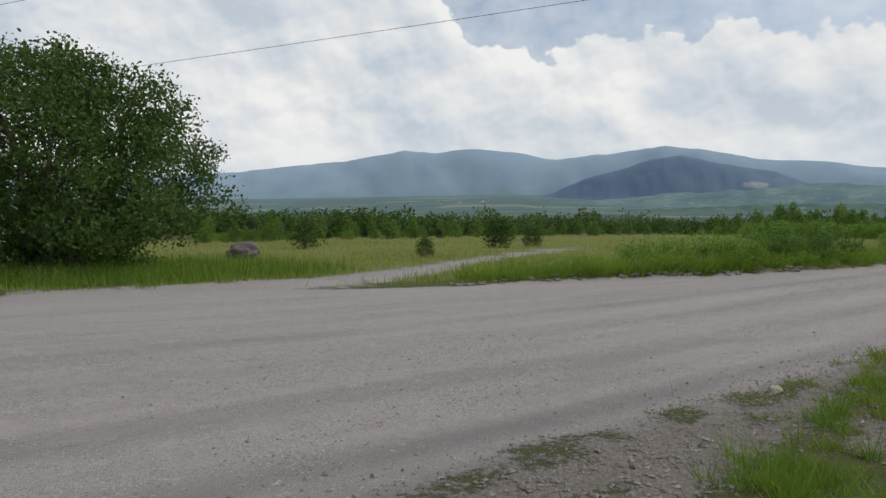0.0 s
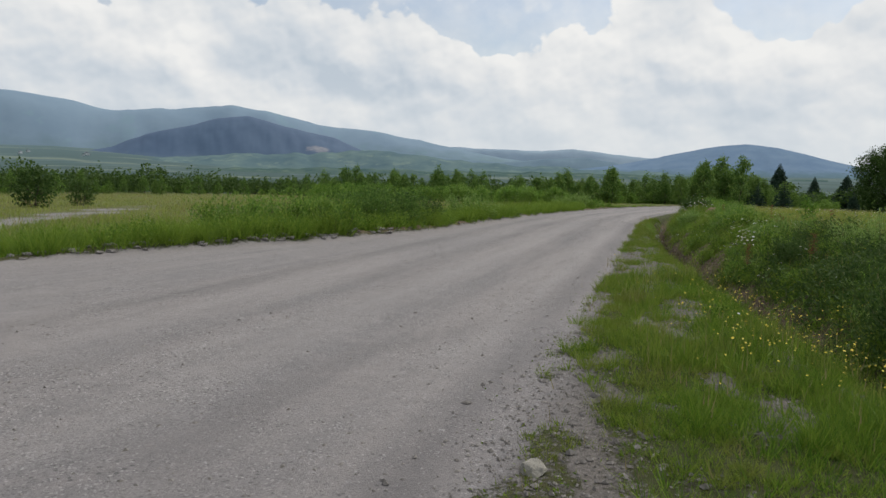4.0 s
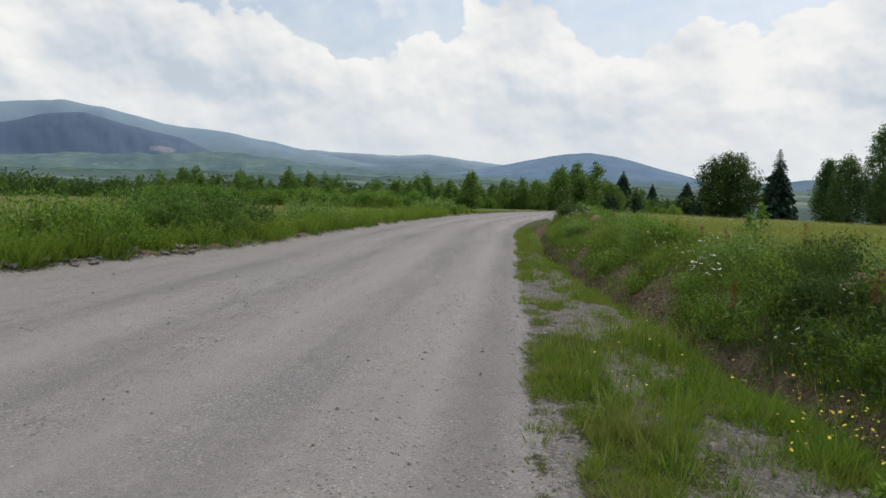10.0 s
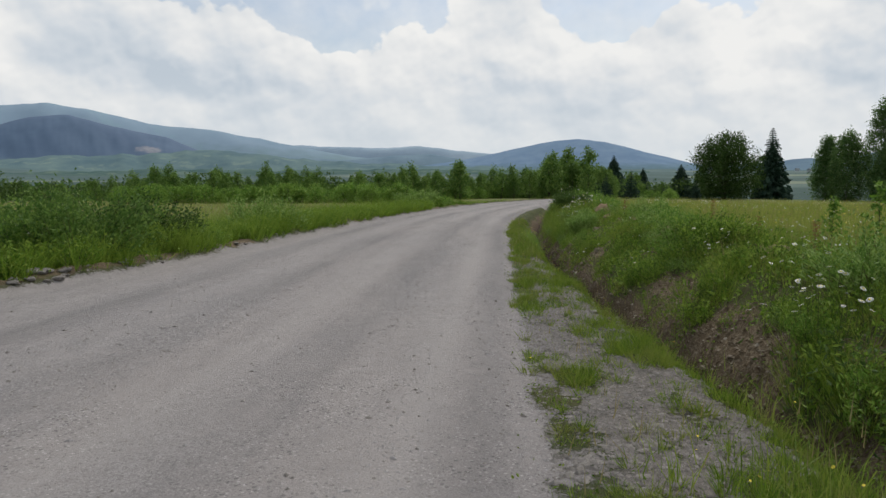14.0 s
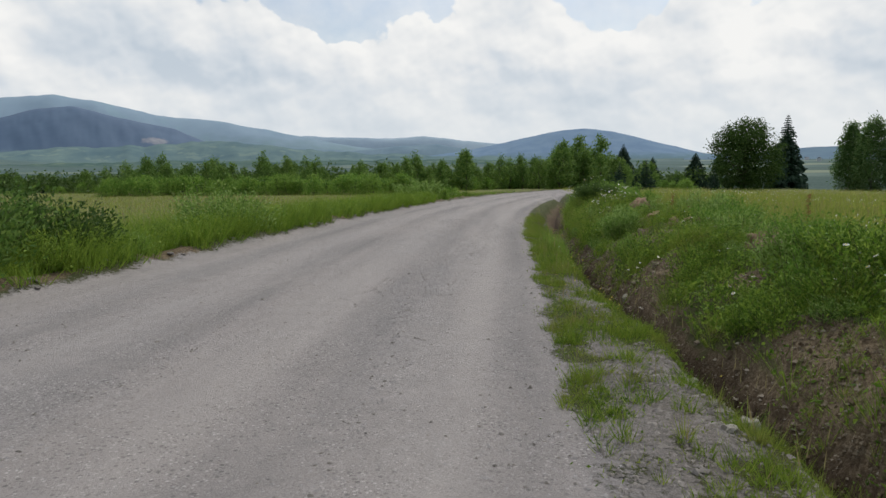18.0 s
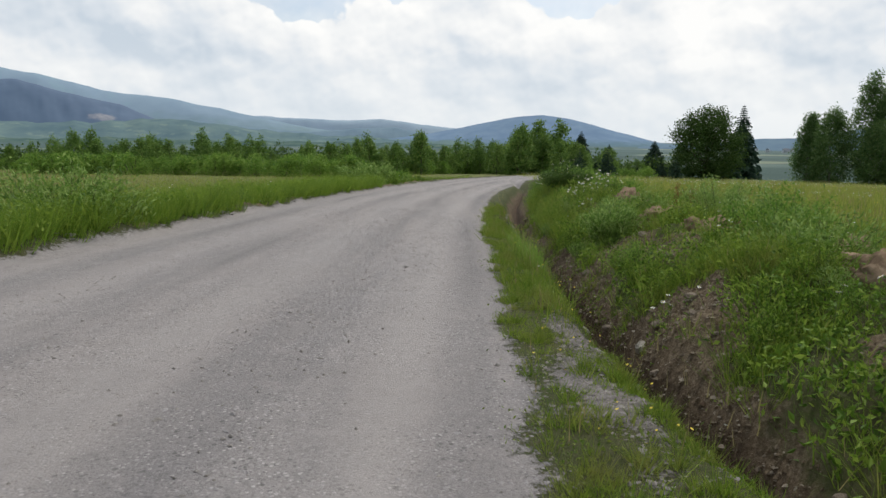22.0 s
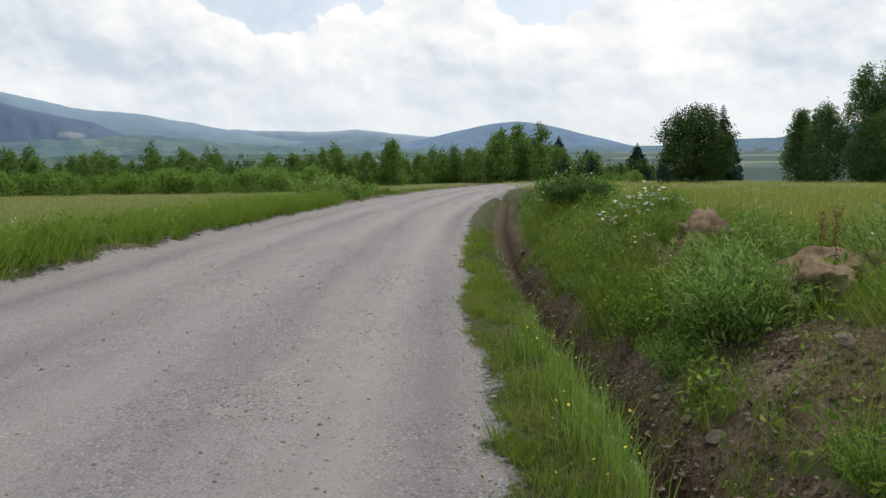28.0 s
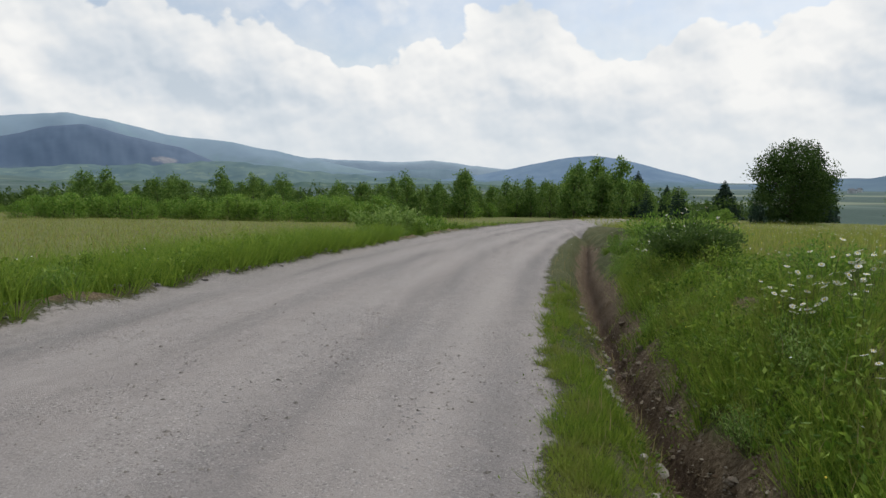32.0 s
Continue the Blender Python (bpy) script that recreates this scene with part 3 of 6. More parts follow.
ids = np.arange(gs.size).reshape(gs.shape)
quads = np.stack([ids[:-1, :-1], ids[1:, :-1], ids[1:, 1:], ids[:-1, 1:]], -1).reshape(-1, 4)
V = np.stack([gx, gy, gh], -1).reshape(-1, 3)
cs_, cn_ = (gs[:-1, :-1] + gs[1:, 1:]).ravel() / 2, (gn[:-1, :-1] + gn[1:, 1:]).ravel() / 2
is_road = (cn_ > road_right(cs_) - 0.2) & (cn_ < road_left(cs_) + 0.2) & (np.abs(cs_) < 130)
masks = {"gravel": gravel_mask(gs, gn) * (np.abs(gs) < 300), "soil": soil_mask(gs, gn) * (np.abs(gs) < 300)}
rl_, rr_ = road_left(gs), road_right(gs)
rut = sum(np.exp(-((gn - rr_ - o) / 0.22) ** 2) for o in (0.35, 1.9, 3.6, 5.2)) * np.clip(fbm(gs * 0.25, gn * 0.8, 71, 3) * 1.8 - 0.3, 0, 1)
turn_in = smooth(gs, [2, 4, 6, 7.3, 9, 10, 11.5, 14, 22], [4.0, 4.6, 5.15, 5.5, 5.6, 5.0, 4.5, 4.25, 4.15], 0.5)
rut += 0.55 * np.exp(-((gn - turn_in) / 0.24) ** 2) * np.clip((gs - 3) / 3, 0, 1) * np.clip((22 - gs) / 6, 0, 1)
rut += 0.3 * np.exp(-((gn - 4.15) / 0.40) ** 2) * np.clip((gs + 2) / 4, 0, 1) * np.clip((11 - gs) / 3, 0, 1)
masks["rut"] = rut + 0.9 * np.clip((rr_ + 0.1 - gn) / 0.3, 0, 1)
masks["worn"] = sum(a * np.exp(-((gn - rr_ - o - 0.12 * (fbm(gs * 0.15, gs * 0, 73, 2) - 0.5)) / w) ** 2) for o, w, a in ((0.88, 0.24, 1.0), (2.55, 0.30, 0.7), (4.3, 0.35, 0.5))) * np.clip(0.35 + 1.0 * fbm(gs * 0.4, gn * 1.2, 75, 3), 0, 1) * np.clip((gs - 6) / 6, 0, 1)
# where the ditch bottom gets its redder soil and painted shade
masks["red_shade"] = np.exp(-((gn - ditch_line(gs) + 0.03) / 0.17) ** 2) * np.clip((gs - 9) / 4, 0, 1)
masks["meadow"] = np.clip(np.maximum(gn - rl_ - 1.5, ditch_line(gs) - 2.6 - gn), 0, 1)
masks["earthy"] = np.clip((rr_ - 0.05 - gn) / 0.5, 0, 1)
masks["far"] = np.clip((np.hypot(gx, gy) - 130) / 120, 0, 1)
# share of haze colour in the plain, growing with distance
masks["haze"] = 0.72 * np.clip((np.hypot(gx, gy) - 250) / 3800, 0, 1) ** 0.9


def sheet(name, keep, label):
    used = np.unique(quads[keep])
    back = np.full(gs.size, -1)
    back[used] = np.arange(len(used))
    me = mesh_of(name, V[used], [back[quads[keep]]], M_GROUND, True)
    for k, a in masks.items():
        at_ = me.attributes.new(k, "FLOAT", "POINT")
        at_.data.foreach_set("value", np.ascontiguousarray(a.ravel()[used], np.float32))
    return tagged(new(name, me), label, name, kind="structure")


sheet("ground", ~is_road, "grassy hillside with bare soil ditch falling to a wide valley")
sheet("road", is_road, "wide grey gravel road with worn wheel tracks")


# ---- far mountains ----
def ridge(name, label, dist, depth, profile, base, material, rough=0.0, seed=0):
    """A range of hills: crest heights, in degrees, over compass bearings, at one distance."""
    a = np.linspace(profile[0][0], profile[-1][0], 260)
    crest = smooth(a, [p[0] for p in profile], [p[1] for p in profile], 0.25)
    crest = crest + rough * (fbm(a * 0.9, a * 0, seed, 5) - 0.5)
    t = np.linspace(0, 1, 26)
    A, Tt = np.meshgrid(a, t, indexing="ij")
    up = np.where(Tt < 0.62, np.sin(np.clip(Tt / 0.62, 0, 1) * np.pi / 2) ** 1.15, np.clip(np.cos((Tt - 0.62) / 0.38 * np.pi / 2), 0, 1) ** 0.8)
    D = dist - depth * 0.62 + Tt * depth
    hc = np.tan(np.radians(crest))[:, None] * dist + 1.0
    gully = 0.22 * (fbm(A * 0.33 + seed + Tt * 1.2, Tt * 2.2 - A * 0.08, seed + 5, 5) - 0.5) * np.sin(np.clip(Tt / 0.62, 0, 1) * np.pi)
    z = base + (hc - base) * np.clip(up + gully, 0, 1.02)
    ar = np.radians(A)
    verts = np.stack([np.sin(ar) * D, np.cos(ar) * D, z], -1).reshape(-1, 3)
    i = np.arange(A.size).reshape(A.shape)
    q = np.stack([i[:-1, :-1], i[1:, :-1], i[1:, 1:], i[:-1, 1:]], -1).reshape(-1, 4)
    return tagged(new(name, mesh_of(name, verts, [q], material, True)), label, "mountain", kind="structure")


# base colours carry the haze: forest paled and blued for its distance
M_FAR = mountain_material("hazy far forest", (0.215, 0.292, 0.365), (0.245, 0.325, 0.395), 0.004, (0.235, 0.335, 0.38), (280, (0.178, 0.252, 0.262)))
M_HAZE = mountain_material("haze-painted far hills", (0.28, 0.36, 0.435), (0.32, 0.40, 0.465), 0.004)
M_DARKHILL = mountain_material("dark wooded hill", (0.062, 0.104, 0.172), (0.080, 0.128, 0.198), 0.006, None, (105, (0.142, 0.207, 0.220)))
M_HILLR = mountain_material("haze-blue wooded hill", (0.15, 0.22, 0.31), (0.185, 0.26, 0.345), 0.012, None, (45, (0.125, 0.19, 0.215)))
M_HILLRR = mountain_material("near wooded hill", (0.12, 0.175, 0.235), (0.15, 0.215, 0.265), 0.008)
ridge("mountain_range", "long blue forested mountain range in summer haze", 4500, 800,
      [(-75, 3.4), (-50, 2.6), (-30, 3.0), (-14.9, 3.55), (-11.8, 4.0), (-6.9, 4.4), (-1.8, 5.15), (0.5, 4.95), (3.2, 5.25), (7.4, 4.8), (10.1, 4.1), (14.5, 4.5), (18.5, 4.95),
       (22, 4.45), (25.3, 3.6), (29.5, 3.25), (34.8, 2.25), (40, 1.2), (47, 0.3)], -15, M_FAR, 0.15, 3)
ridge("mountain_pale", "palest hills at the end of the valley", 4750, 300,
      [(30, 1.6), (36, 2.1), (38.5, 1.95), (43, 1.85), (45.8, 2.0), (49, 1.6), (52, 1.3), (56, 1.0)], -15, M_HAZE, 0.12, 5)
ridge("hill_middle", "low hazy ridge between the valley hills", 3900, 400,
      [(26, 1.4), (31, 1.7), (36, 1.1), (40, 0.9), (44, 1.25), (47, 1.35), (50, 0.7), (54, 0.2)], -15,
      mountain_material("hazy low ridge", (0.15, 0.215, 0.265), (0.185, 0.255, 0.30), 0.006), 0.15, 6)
def quarry_rock(m):
    """Bare pale rock where a quarry opens the flank of the dark hill."""
    k = Mat(m.name, of=m)
    forest = k.b.inputs["Base Color"].links[0].from_socket
    a = radians(25.3)
    off = k.t.nodes.new("ShaderNodeVectorMath")
    off.operation = "SUBTRACT"
    k.t.links.new(k.coord(), off.inputs[0])
    off.inputs[1].default_value = (3035 * math.sin(a), 3035 * math.cos(a), 94)
    flat_ = k.t.nodes.new("ShaderNodeVectorMath")
    flat_.operation = "MULTIPLY"
    k.t.links.new(off.outputs[0], flat_.inputs[0])
    flat_.inputs[1].default_value = (1 / 62, 1 / 62, 1 / 19)
    ln = k.t.nodes.new("ShaderNodeVectorMath")
    ln.operation = "LENGTH"
    k.t.links.new(flat_.outputs[0], ln.inputs[0])
    r = k.math("ADD", ln.outputs["Value"], k.math("MULTIPLY", k.math("SUBTRACT", k.noise(0.02, 5, 0.65), 0.5), 1.6))
    rock_ = k.ramp(k.noise(0.05, 6, 0.65), [(0.35, (0.19, 0.205, 0.235)), (0.65, (0.29, 0.285, 0.295))])
    k.color(k.mix(k.ramp(r, [(0.55, 0.85), (1.15, 0.0)]), forest, rock_))


quarry_rock(M_DARKHILL)
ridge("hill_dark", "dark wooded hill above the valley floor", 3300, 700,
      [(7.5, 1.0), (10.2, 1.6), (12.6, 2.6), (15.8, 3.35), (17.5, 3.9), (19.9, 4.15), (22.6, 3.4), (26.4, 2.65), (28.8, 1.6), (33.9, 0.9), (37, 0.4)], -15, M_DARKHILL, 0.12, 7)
# foothills and valley rise: haze painted in as blue-green base colours
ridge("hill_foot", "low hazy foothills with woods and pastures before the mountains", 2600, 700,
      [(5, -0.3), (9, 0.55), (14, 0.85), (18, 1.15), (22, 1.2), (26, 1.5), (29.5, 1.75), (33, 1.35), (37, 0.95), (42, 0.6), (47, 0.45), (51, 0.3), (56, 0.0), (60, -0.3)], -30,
      mountain_material("haze-tinted wooded foothills", (0.098, 0.152, 0.172), (0.150, 0.212, 0.205), 0.011, (0.205, 0.265, 0.225), (22, (0.140, 0.202, 0.188))), 0.35, 12)
ridge("hill_low", "low hazy wooded rise on the valley floor", 1700, 400,
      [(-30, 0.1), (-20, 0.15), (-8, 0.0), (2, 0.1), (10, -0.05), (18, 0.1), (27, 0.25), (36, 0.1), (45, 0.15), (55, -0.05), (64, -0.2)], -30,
      mountain_material("hazy wooded rise", (0.062, 0.106, 0.104), (0.112, 0.160, 0.135), 0.016, (0.185, 0.235, 0.165)), 0.3, 14)
ridge("hill_blue", "broad haze-blue wooded hill beyond the road", 3000, 800,
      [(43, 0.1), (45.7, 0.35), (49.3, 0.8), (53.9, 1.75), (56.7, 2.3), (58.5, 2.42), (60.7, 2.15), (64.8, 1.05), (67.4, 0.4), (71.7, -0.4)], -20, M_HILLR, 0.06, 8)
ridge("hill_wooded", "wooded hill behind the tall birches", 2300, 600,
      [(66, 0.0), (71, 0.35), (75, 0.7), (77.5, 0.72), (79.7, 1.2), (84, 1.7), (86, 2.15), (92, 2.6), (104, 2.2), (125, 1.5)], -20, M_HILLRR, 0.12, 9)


# ---- plants: shared builders ----
rng = np.random.default_rng(7)


def rand(a, b, n):
    return rng.uniform(a, b, n)


def blades(x, y, z, hgt, wid, lean=0.35, segs=2):
    """Vertices and faces of grass blades rooted at the given places."""
    n = len(x)
    th = rand(0, 2 * np.pi, n)
    px, py = np.cos(th) * wid / 2, np.sin(th) * wid / 2
    ld = rand(0, 2 * np.pi, n)
    ln = np.abs(rng.normal(0, lean, n)) * hgt
    dx, dy = np.cos(ld) * ln, np.sin(ld) * ln
    o = np.stack([x, y, z], -1)
    w = np.stack([px, py, np.zeros(n)], -1)
    tip = o + np.stack([dx, dy, hgt * (1 - 0.25 * np.minimum(ln / hgt, 1))], -1)
    if segs == 1:
        v = np.stack([o - w, o + w, tip], 1).reshape(-1, 3)
        return v, [np.arange(3 * n).reshape(-1, 3)]
    mid = o + np.stack([dx * 0.3, dy * 0.3, hgt * 0.55], -1)
    v = np.stack([o - w, o + w, mid + w * 0.8, mid - w * 0.8, tip], 1).reshape(-1, 3)
    b = np.arange(n)[:, None] * 5
    return v, [b + np.array([[0, 1, 2, 3]]), b + np.array([[3, 2, 4]])]


def leaf_cloud(c, length, width, droop=0.0, axis=None, spread=1.0):
    """Diamond leaves at the points c."""
    n = len(c)
    d = rng.normal(0, 1, (n, 3)) * spread
    if axis is not None:
        d = d + axis
    d[:, 2] -= droop
    d /= np.linalg.norm(d, axis=1, keepdims=True) + 1e-9
    r = rng.normal(0, 1, (n, 3))
    w = np.cross(d, r)
    w /= np.linalg.norm(w, axis=1, keepdims=True) + 1e-9
    l = (length * rand(0.65, 1.3, n))[:, None]
    ww = (width * rand(0.7, 1.25, n))[:, None]
    up = np.cross(w, d) * l * 0.12
    v = np.stack([c - d * l / 2, c + w * ww / 2 + up, c + d * l / 2, c - w * ww / 2 + up], 1).reshape(-1, 3)
    return v, np.arange(4 * n).reshape(-1, 4)


def join(chunks):
    """Several (vertices, quads) as one."""
    vs, fs, off = [], [], 0
    for v, f in chunks:
        vs.append(v)
        fs.append(f + off)
        off += len(v)
    return np.concatenate(vs), np.concatenate(fs)


def limb(p0, p1, r0, r1, sides=6, bends=3, wob=0.06, seed=0):
    """A tapered, slightly crooked branch."""
    g = np.random.default_rng(seed)
    p0, p1 = np.array(p0, float), np.array(p1, float)
    ax = p1 - p0
    ln = np.linalg.norm(ax) + 1e-9
    ref = np.array([0, 0, 1.0]) if abs(ax[2]) < 0.9 * ln else np.array([1.0, 0, 0])
    u = np.cross(ax, ref)
    u /= np.linalg.norm(u)
    w = np.cross(ax, u) / ln
    vs = []
    for k in range(bends + 1):
        t = k / bends
        c = p0 + ax * t + (u * g.normal() + w * g.normal()) * ln * wob * (0 < k < bends)
        r = r0 + (r1 - r0) * t
        for i in range(sides):
            a = 2 * np.pi * i / sides
            vs.append(c + (u * np.cos(a) + w * np.sin(a)) * r)
    fs = [[k * sides + i, k * sides + (i + 1) % sides, (k + 1) * sides + (i + 1) % sides, (k + 1) * sides + i] for k in range(bends) for i in range(sides)]
    return np.array(vs), np.array(fs)


def clumped(n_clumps, per, size, envelope, seed):
    """Leaf places gathered in clumps that fill the outer part of a crown."""
    g = np.random.default_rng(seed)
    cs = []
    while len(cs) < n_clumps:
        p = g.uniform(-1, 1, 3)
        q = np.linalg.norm(p)
        if q > 1 or q < g.uniform(0.05, 0.85):
            continue
        c = envelope(p)
        if c is not None:
            cs.append(c)
    cs = np.array(cs)
    pts = np.repeat(cs, per, 0) + g.normal(0, size, (n_clumps * per, 3)) * np.array([1, 1, 0.75])
    return pts, cs


def broadleaf(hgt, rad, low, n_clumps, per, size, leaf, seed, squeeze=1.0, trunk_r=0.12, stems=1, lopside=0.0, wild=1.0):
    """Meshes (wood, crown) of a leafy tree."""
    g = np.random.default_rng(seed)
    mid = (hgt + low) / 2
    half = (hgt - low) / 2
    ph = g.uniform(0, 6.28, 4)

    def env(p):
        a = math.atan2(p[1], p[0])
        e = 1 + wild * (0.16 * math.sin(3 * a + ph[0] + 2.5 * p[2]) + 0.12 * math.sin(5 * a + ph[1] - 4 * p[2]) + 0.06 * math.sin(9 * a + ph[2] + 7 * p[2]))
        t = (p[2] + 1) / 2
        w = (1 - squeeze * t ** 1.6) * (0.72 + 0.28 * min(1, t * 4))
        return np.array([p[0] * rad * e * max(w, 0.1) / max(1e-3, math.sqrt(1 - min(0.96, p[2] ** 2))) * math.sqrt(max(0.0, 1 - p[2] ** 2 * 0.75)) + lopside * t,
                         p[1] * rad * e * max(w, 0.1) / max(1e-3, math.sqrt(1 - min(0.96, p[2] ** 2))) * math.sqrt(max(0.0, 1 - p[2] ** 2 * 0.75)), mid + p[2] * half])

    pts, cs = clumped(n_clumps, per, size, env, seed)
    crown = leaf_cloud(pts, leaf, leaf * 0.62, 0.2)
    wood = []
    for k in range(stems):
        a = 2 * np.pi * k / max(stems, 1) + 0.4
        off = 0.0 if stems == 1 else rad * 0.12
        b = (off * np.cos(a), off * np.sin(a), -0.15)
        tp = (b[0] * 4 + lopside * 0.5, b[1] * 4, hgt * 0.82)
        wood.append(limb(b, tp, trunk_r, trunk_r * 0.25, 7, 5, 0.03, seed + k))
    step = max(1, len(cs) // (40 if hgt > 6 else 9))
    sides = 4 if hgt > 6 else 3
    for j, c in enumerate(cs[::step]):
        t0 = max(low * 0.7, c[2] - 0.9 * math.hypot(c[0], c[1]) - 0.3) / hgt
        t0 = min(max(t0, 0.08), 0.75)
        wood.append(limb((lopside * 0.5 * t0, 0, hgt * t0), c, trunk_r * 0.42 * (1 - 0.6 * t0), trunk_r * 0.07, sides, 2, 0.06, seed + 50 + j))
    return join(wood), crown


def spruce(hgt, rad, seed, whorls=30, per=9, low=0.06, droop=0.35, ragged=0.25):
    """Meshes (trunk, boughs) of a spruce."""
    g = np.random.default_rng(seed)
    trunk = limb((0, 0, -0.2), (0, 0, hgt), hgt * 0.014, 0.01, 7, 6, 0.004, seed)
    out = []
    for k in range(whorls):
        t = low + (1 - low) * (k / whorls) ** 0.78
        z = hgt * t
        r = rad * (1 - t) ** 0.8 + 0.02 * hgt * (1 - t)
        for j in range(per):
            a = 2 * np.pi * (j + g.uniform(-0.4, 0.4)) / per + k * 1.3
            ln = r * g.uniform(1 - ragged, 1 + ragged)
            d = np.array([np.cos(a), np.sin(a), 0.0])
            side = np.array([-d[1], d[0], 0.0])
            m = max(4, int(6 + 3 * (1 - t)))
            u = np.linspace(0.12, 1.0, m)
            c = d * (u * ln)[:, None]
            c[:, 2] = z - droop * ln * u ** 1.3 + 0.22 * ln * np.clip(u - 0.6, 0, 1)
            c += side * g.normal(0, 0.10 * ln, m)[:, None] * u[:, None]
            c[:, 2] += g.normal(0, 0.02 * ln + 0.01, m)
            out.append((c, np.repeat((d + np.array([0, 0, -0.35]))[None], m, 0), ln))
    c = np.concatenate([o[0] for o in out])
    ax = np.concatenate([o[1] for o in out])
    size = np.concatenate([np.full(len(o[0]), o[2]) for o in out])
    c = np.concatenate([c, c + rng.normal(0, 0.05, c.shape) * size[:, None]])
    ax = np.concatenate([ax, ax])
    size = np.concatenate([size, size])
    v, f = leaf_cloud(c, 0.42 * np.maximum(size, 0.05 * hgt), 0.22 * np.maximum(size, 0.05 * hgt), 0.25, ax, 0.4)
    return trunk, (v, f)


def plant(name, at, woods, leaves, mats, label, category, group="", turn=0.0, size=1.0, parts_=("trunk", "crown")):
    top_ = thing(name, at, label, category, group, turn=turn, size=size)
    part(parts_[0], mesh_of(parts_[0], woods[0], [woods[1]], mats[0], True), top_)
    part(parts_[1], mesh_of(parts_[1], leaves[0], [leaves[1]], mats[1]), top_)
    return top_


def set_at(ob, x, y, turn, size, sink=0.05):
    return copy_thing_at(ob, pose(x, y, gz(x, y) - sink, 0, 0, turn), size)


def copy_thing_at(ob, m, size):
    c = copy_thing(ob, m)
    c.matrix_basis = m @ Matrix.Scale(size, 4)
    return c


# ---- large trees ----
def big_willow():
    x, y = -12.7, 23.9
    w, c = broadleaf(7.7, 5.6, 0.0, 1300, 46, 0.25, 0.155, 21, 0.40, 0.20, 6, 0.0, 1.3)
    plant("willow_tree", (x, y, gz(x, y)), w, c, (M_BARK, M_TREE), "dense dark green multi-stemmed willow tree beside the gravel road", "tree")


def birch_group():
    spots = ((132.0, 41.0, 10.4, 2.5, 0.85, 31), (129.5, 37.6, 11.0, 2.9, 0.7, 32), (131.0, 33.2, 16.2, 3.4, 0.8, 33), (132.5, 30.6, 16.4, 3.2, 0.8, 34),
             (128.5, 28.4, 12.4, 3.3, 0.65, 35), (131.0, 25.6, 10.0, 2.8, 0.7, 36), (135.0, 20.5, 5.6, 2.0, 0.8, 37), (127.5, 31.5, 9.0, 3.0, 0.55, 38))
    for k, (x, y, h, r, sq, seed) in enumerate(spots):
        w, c = broadleaf(h, r * 1.15, -0.9, 560, 22, 0.40, 0.29, seed, sq, 0.16)
        plant("birch_tree", (x, y, gz(x, y)), w, c, (M_BIRCHBARK, M_BIRCH), "tall dark green birch at the edge of the hayfield", "tree", "birches by the field", turn=37 * k)


def field_trees():
    x, y = 113.0, 50.0
    w, c = broadleaf(9.9, 4.9, -0.7, 1000, 26, 0.38, 0.27, 41, 0.30, 0.26)
    plant("broadleaf_tree", (x, y, gz(x, y)), w, c, (M_BARK, M_TREE), "large round dark green broadleaf tree beyond the hayfield", "tree")
    for x, y, h, r, seed, lab in ((225.0, 78.0, 22.5, 5.0, 42, "tall dark spruce with tiered drooping boughs"),
                                  (146.0, 71.0, 7.0, 2.7, 43, "short broad dark spruce beyond the hayfield"),
                                  (248.0, 141.5, 16.0, 5.0, 44, "dark pointed spruce standing above young birches"),
                                  (330.0, 170.0, 11.0, 3.2, 46, "slim far spruce above the thicket")):
        t, b = spruce(h, r, seed, 29, 13, 0.04, 0.30, 0.28)
        plant("spruce_tree", (x, y, gz(x, y)), t, b, (M_BARK, M_SPRUCE), lab, "tree", parts_=("trunk", "crown"))
    x, y = 82.0, 75.0
    w, c = broadleaf(5.6, 1.6, 0.2, 110, 14, 0.28, 0.3, 45, 0.95, 0.08)
    plant("young_birch", (x, y, gz(x, y)), w, c, (M_BARK, M_YOUNG), "pointed young birch standing above the thicket", "tree")


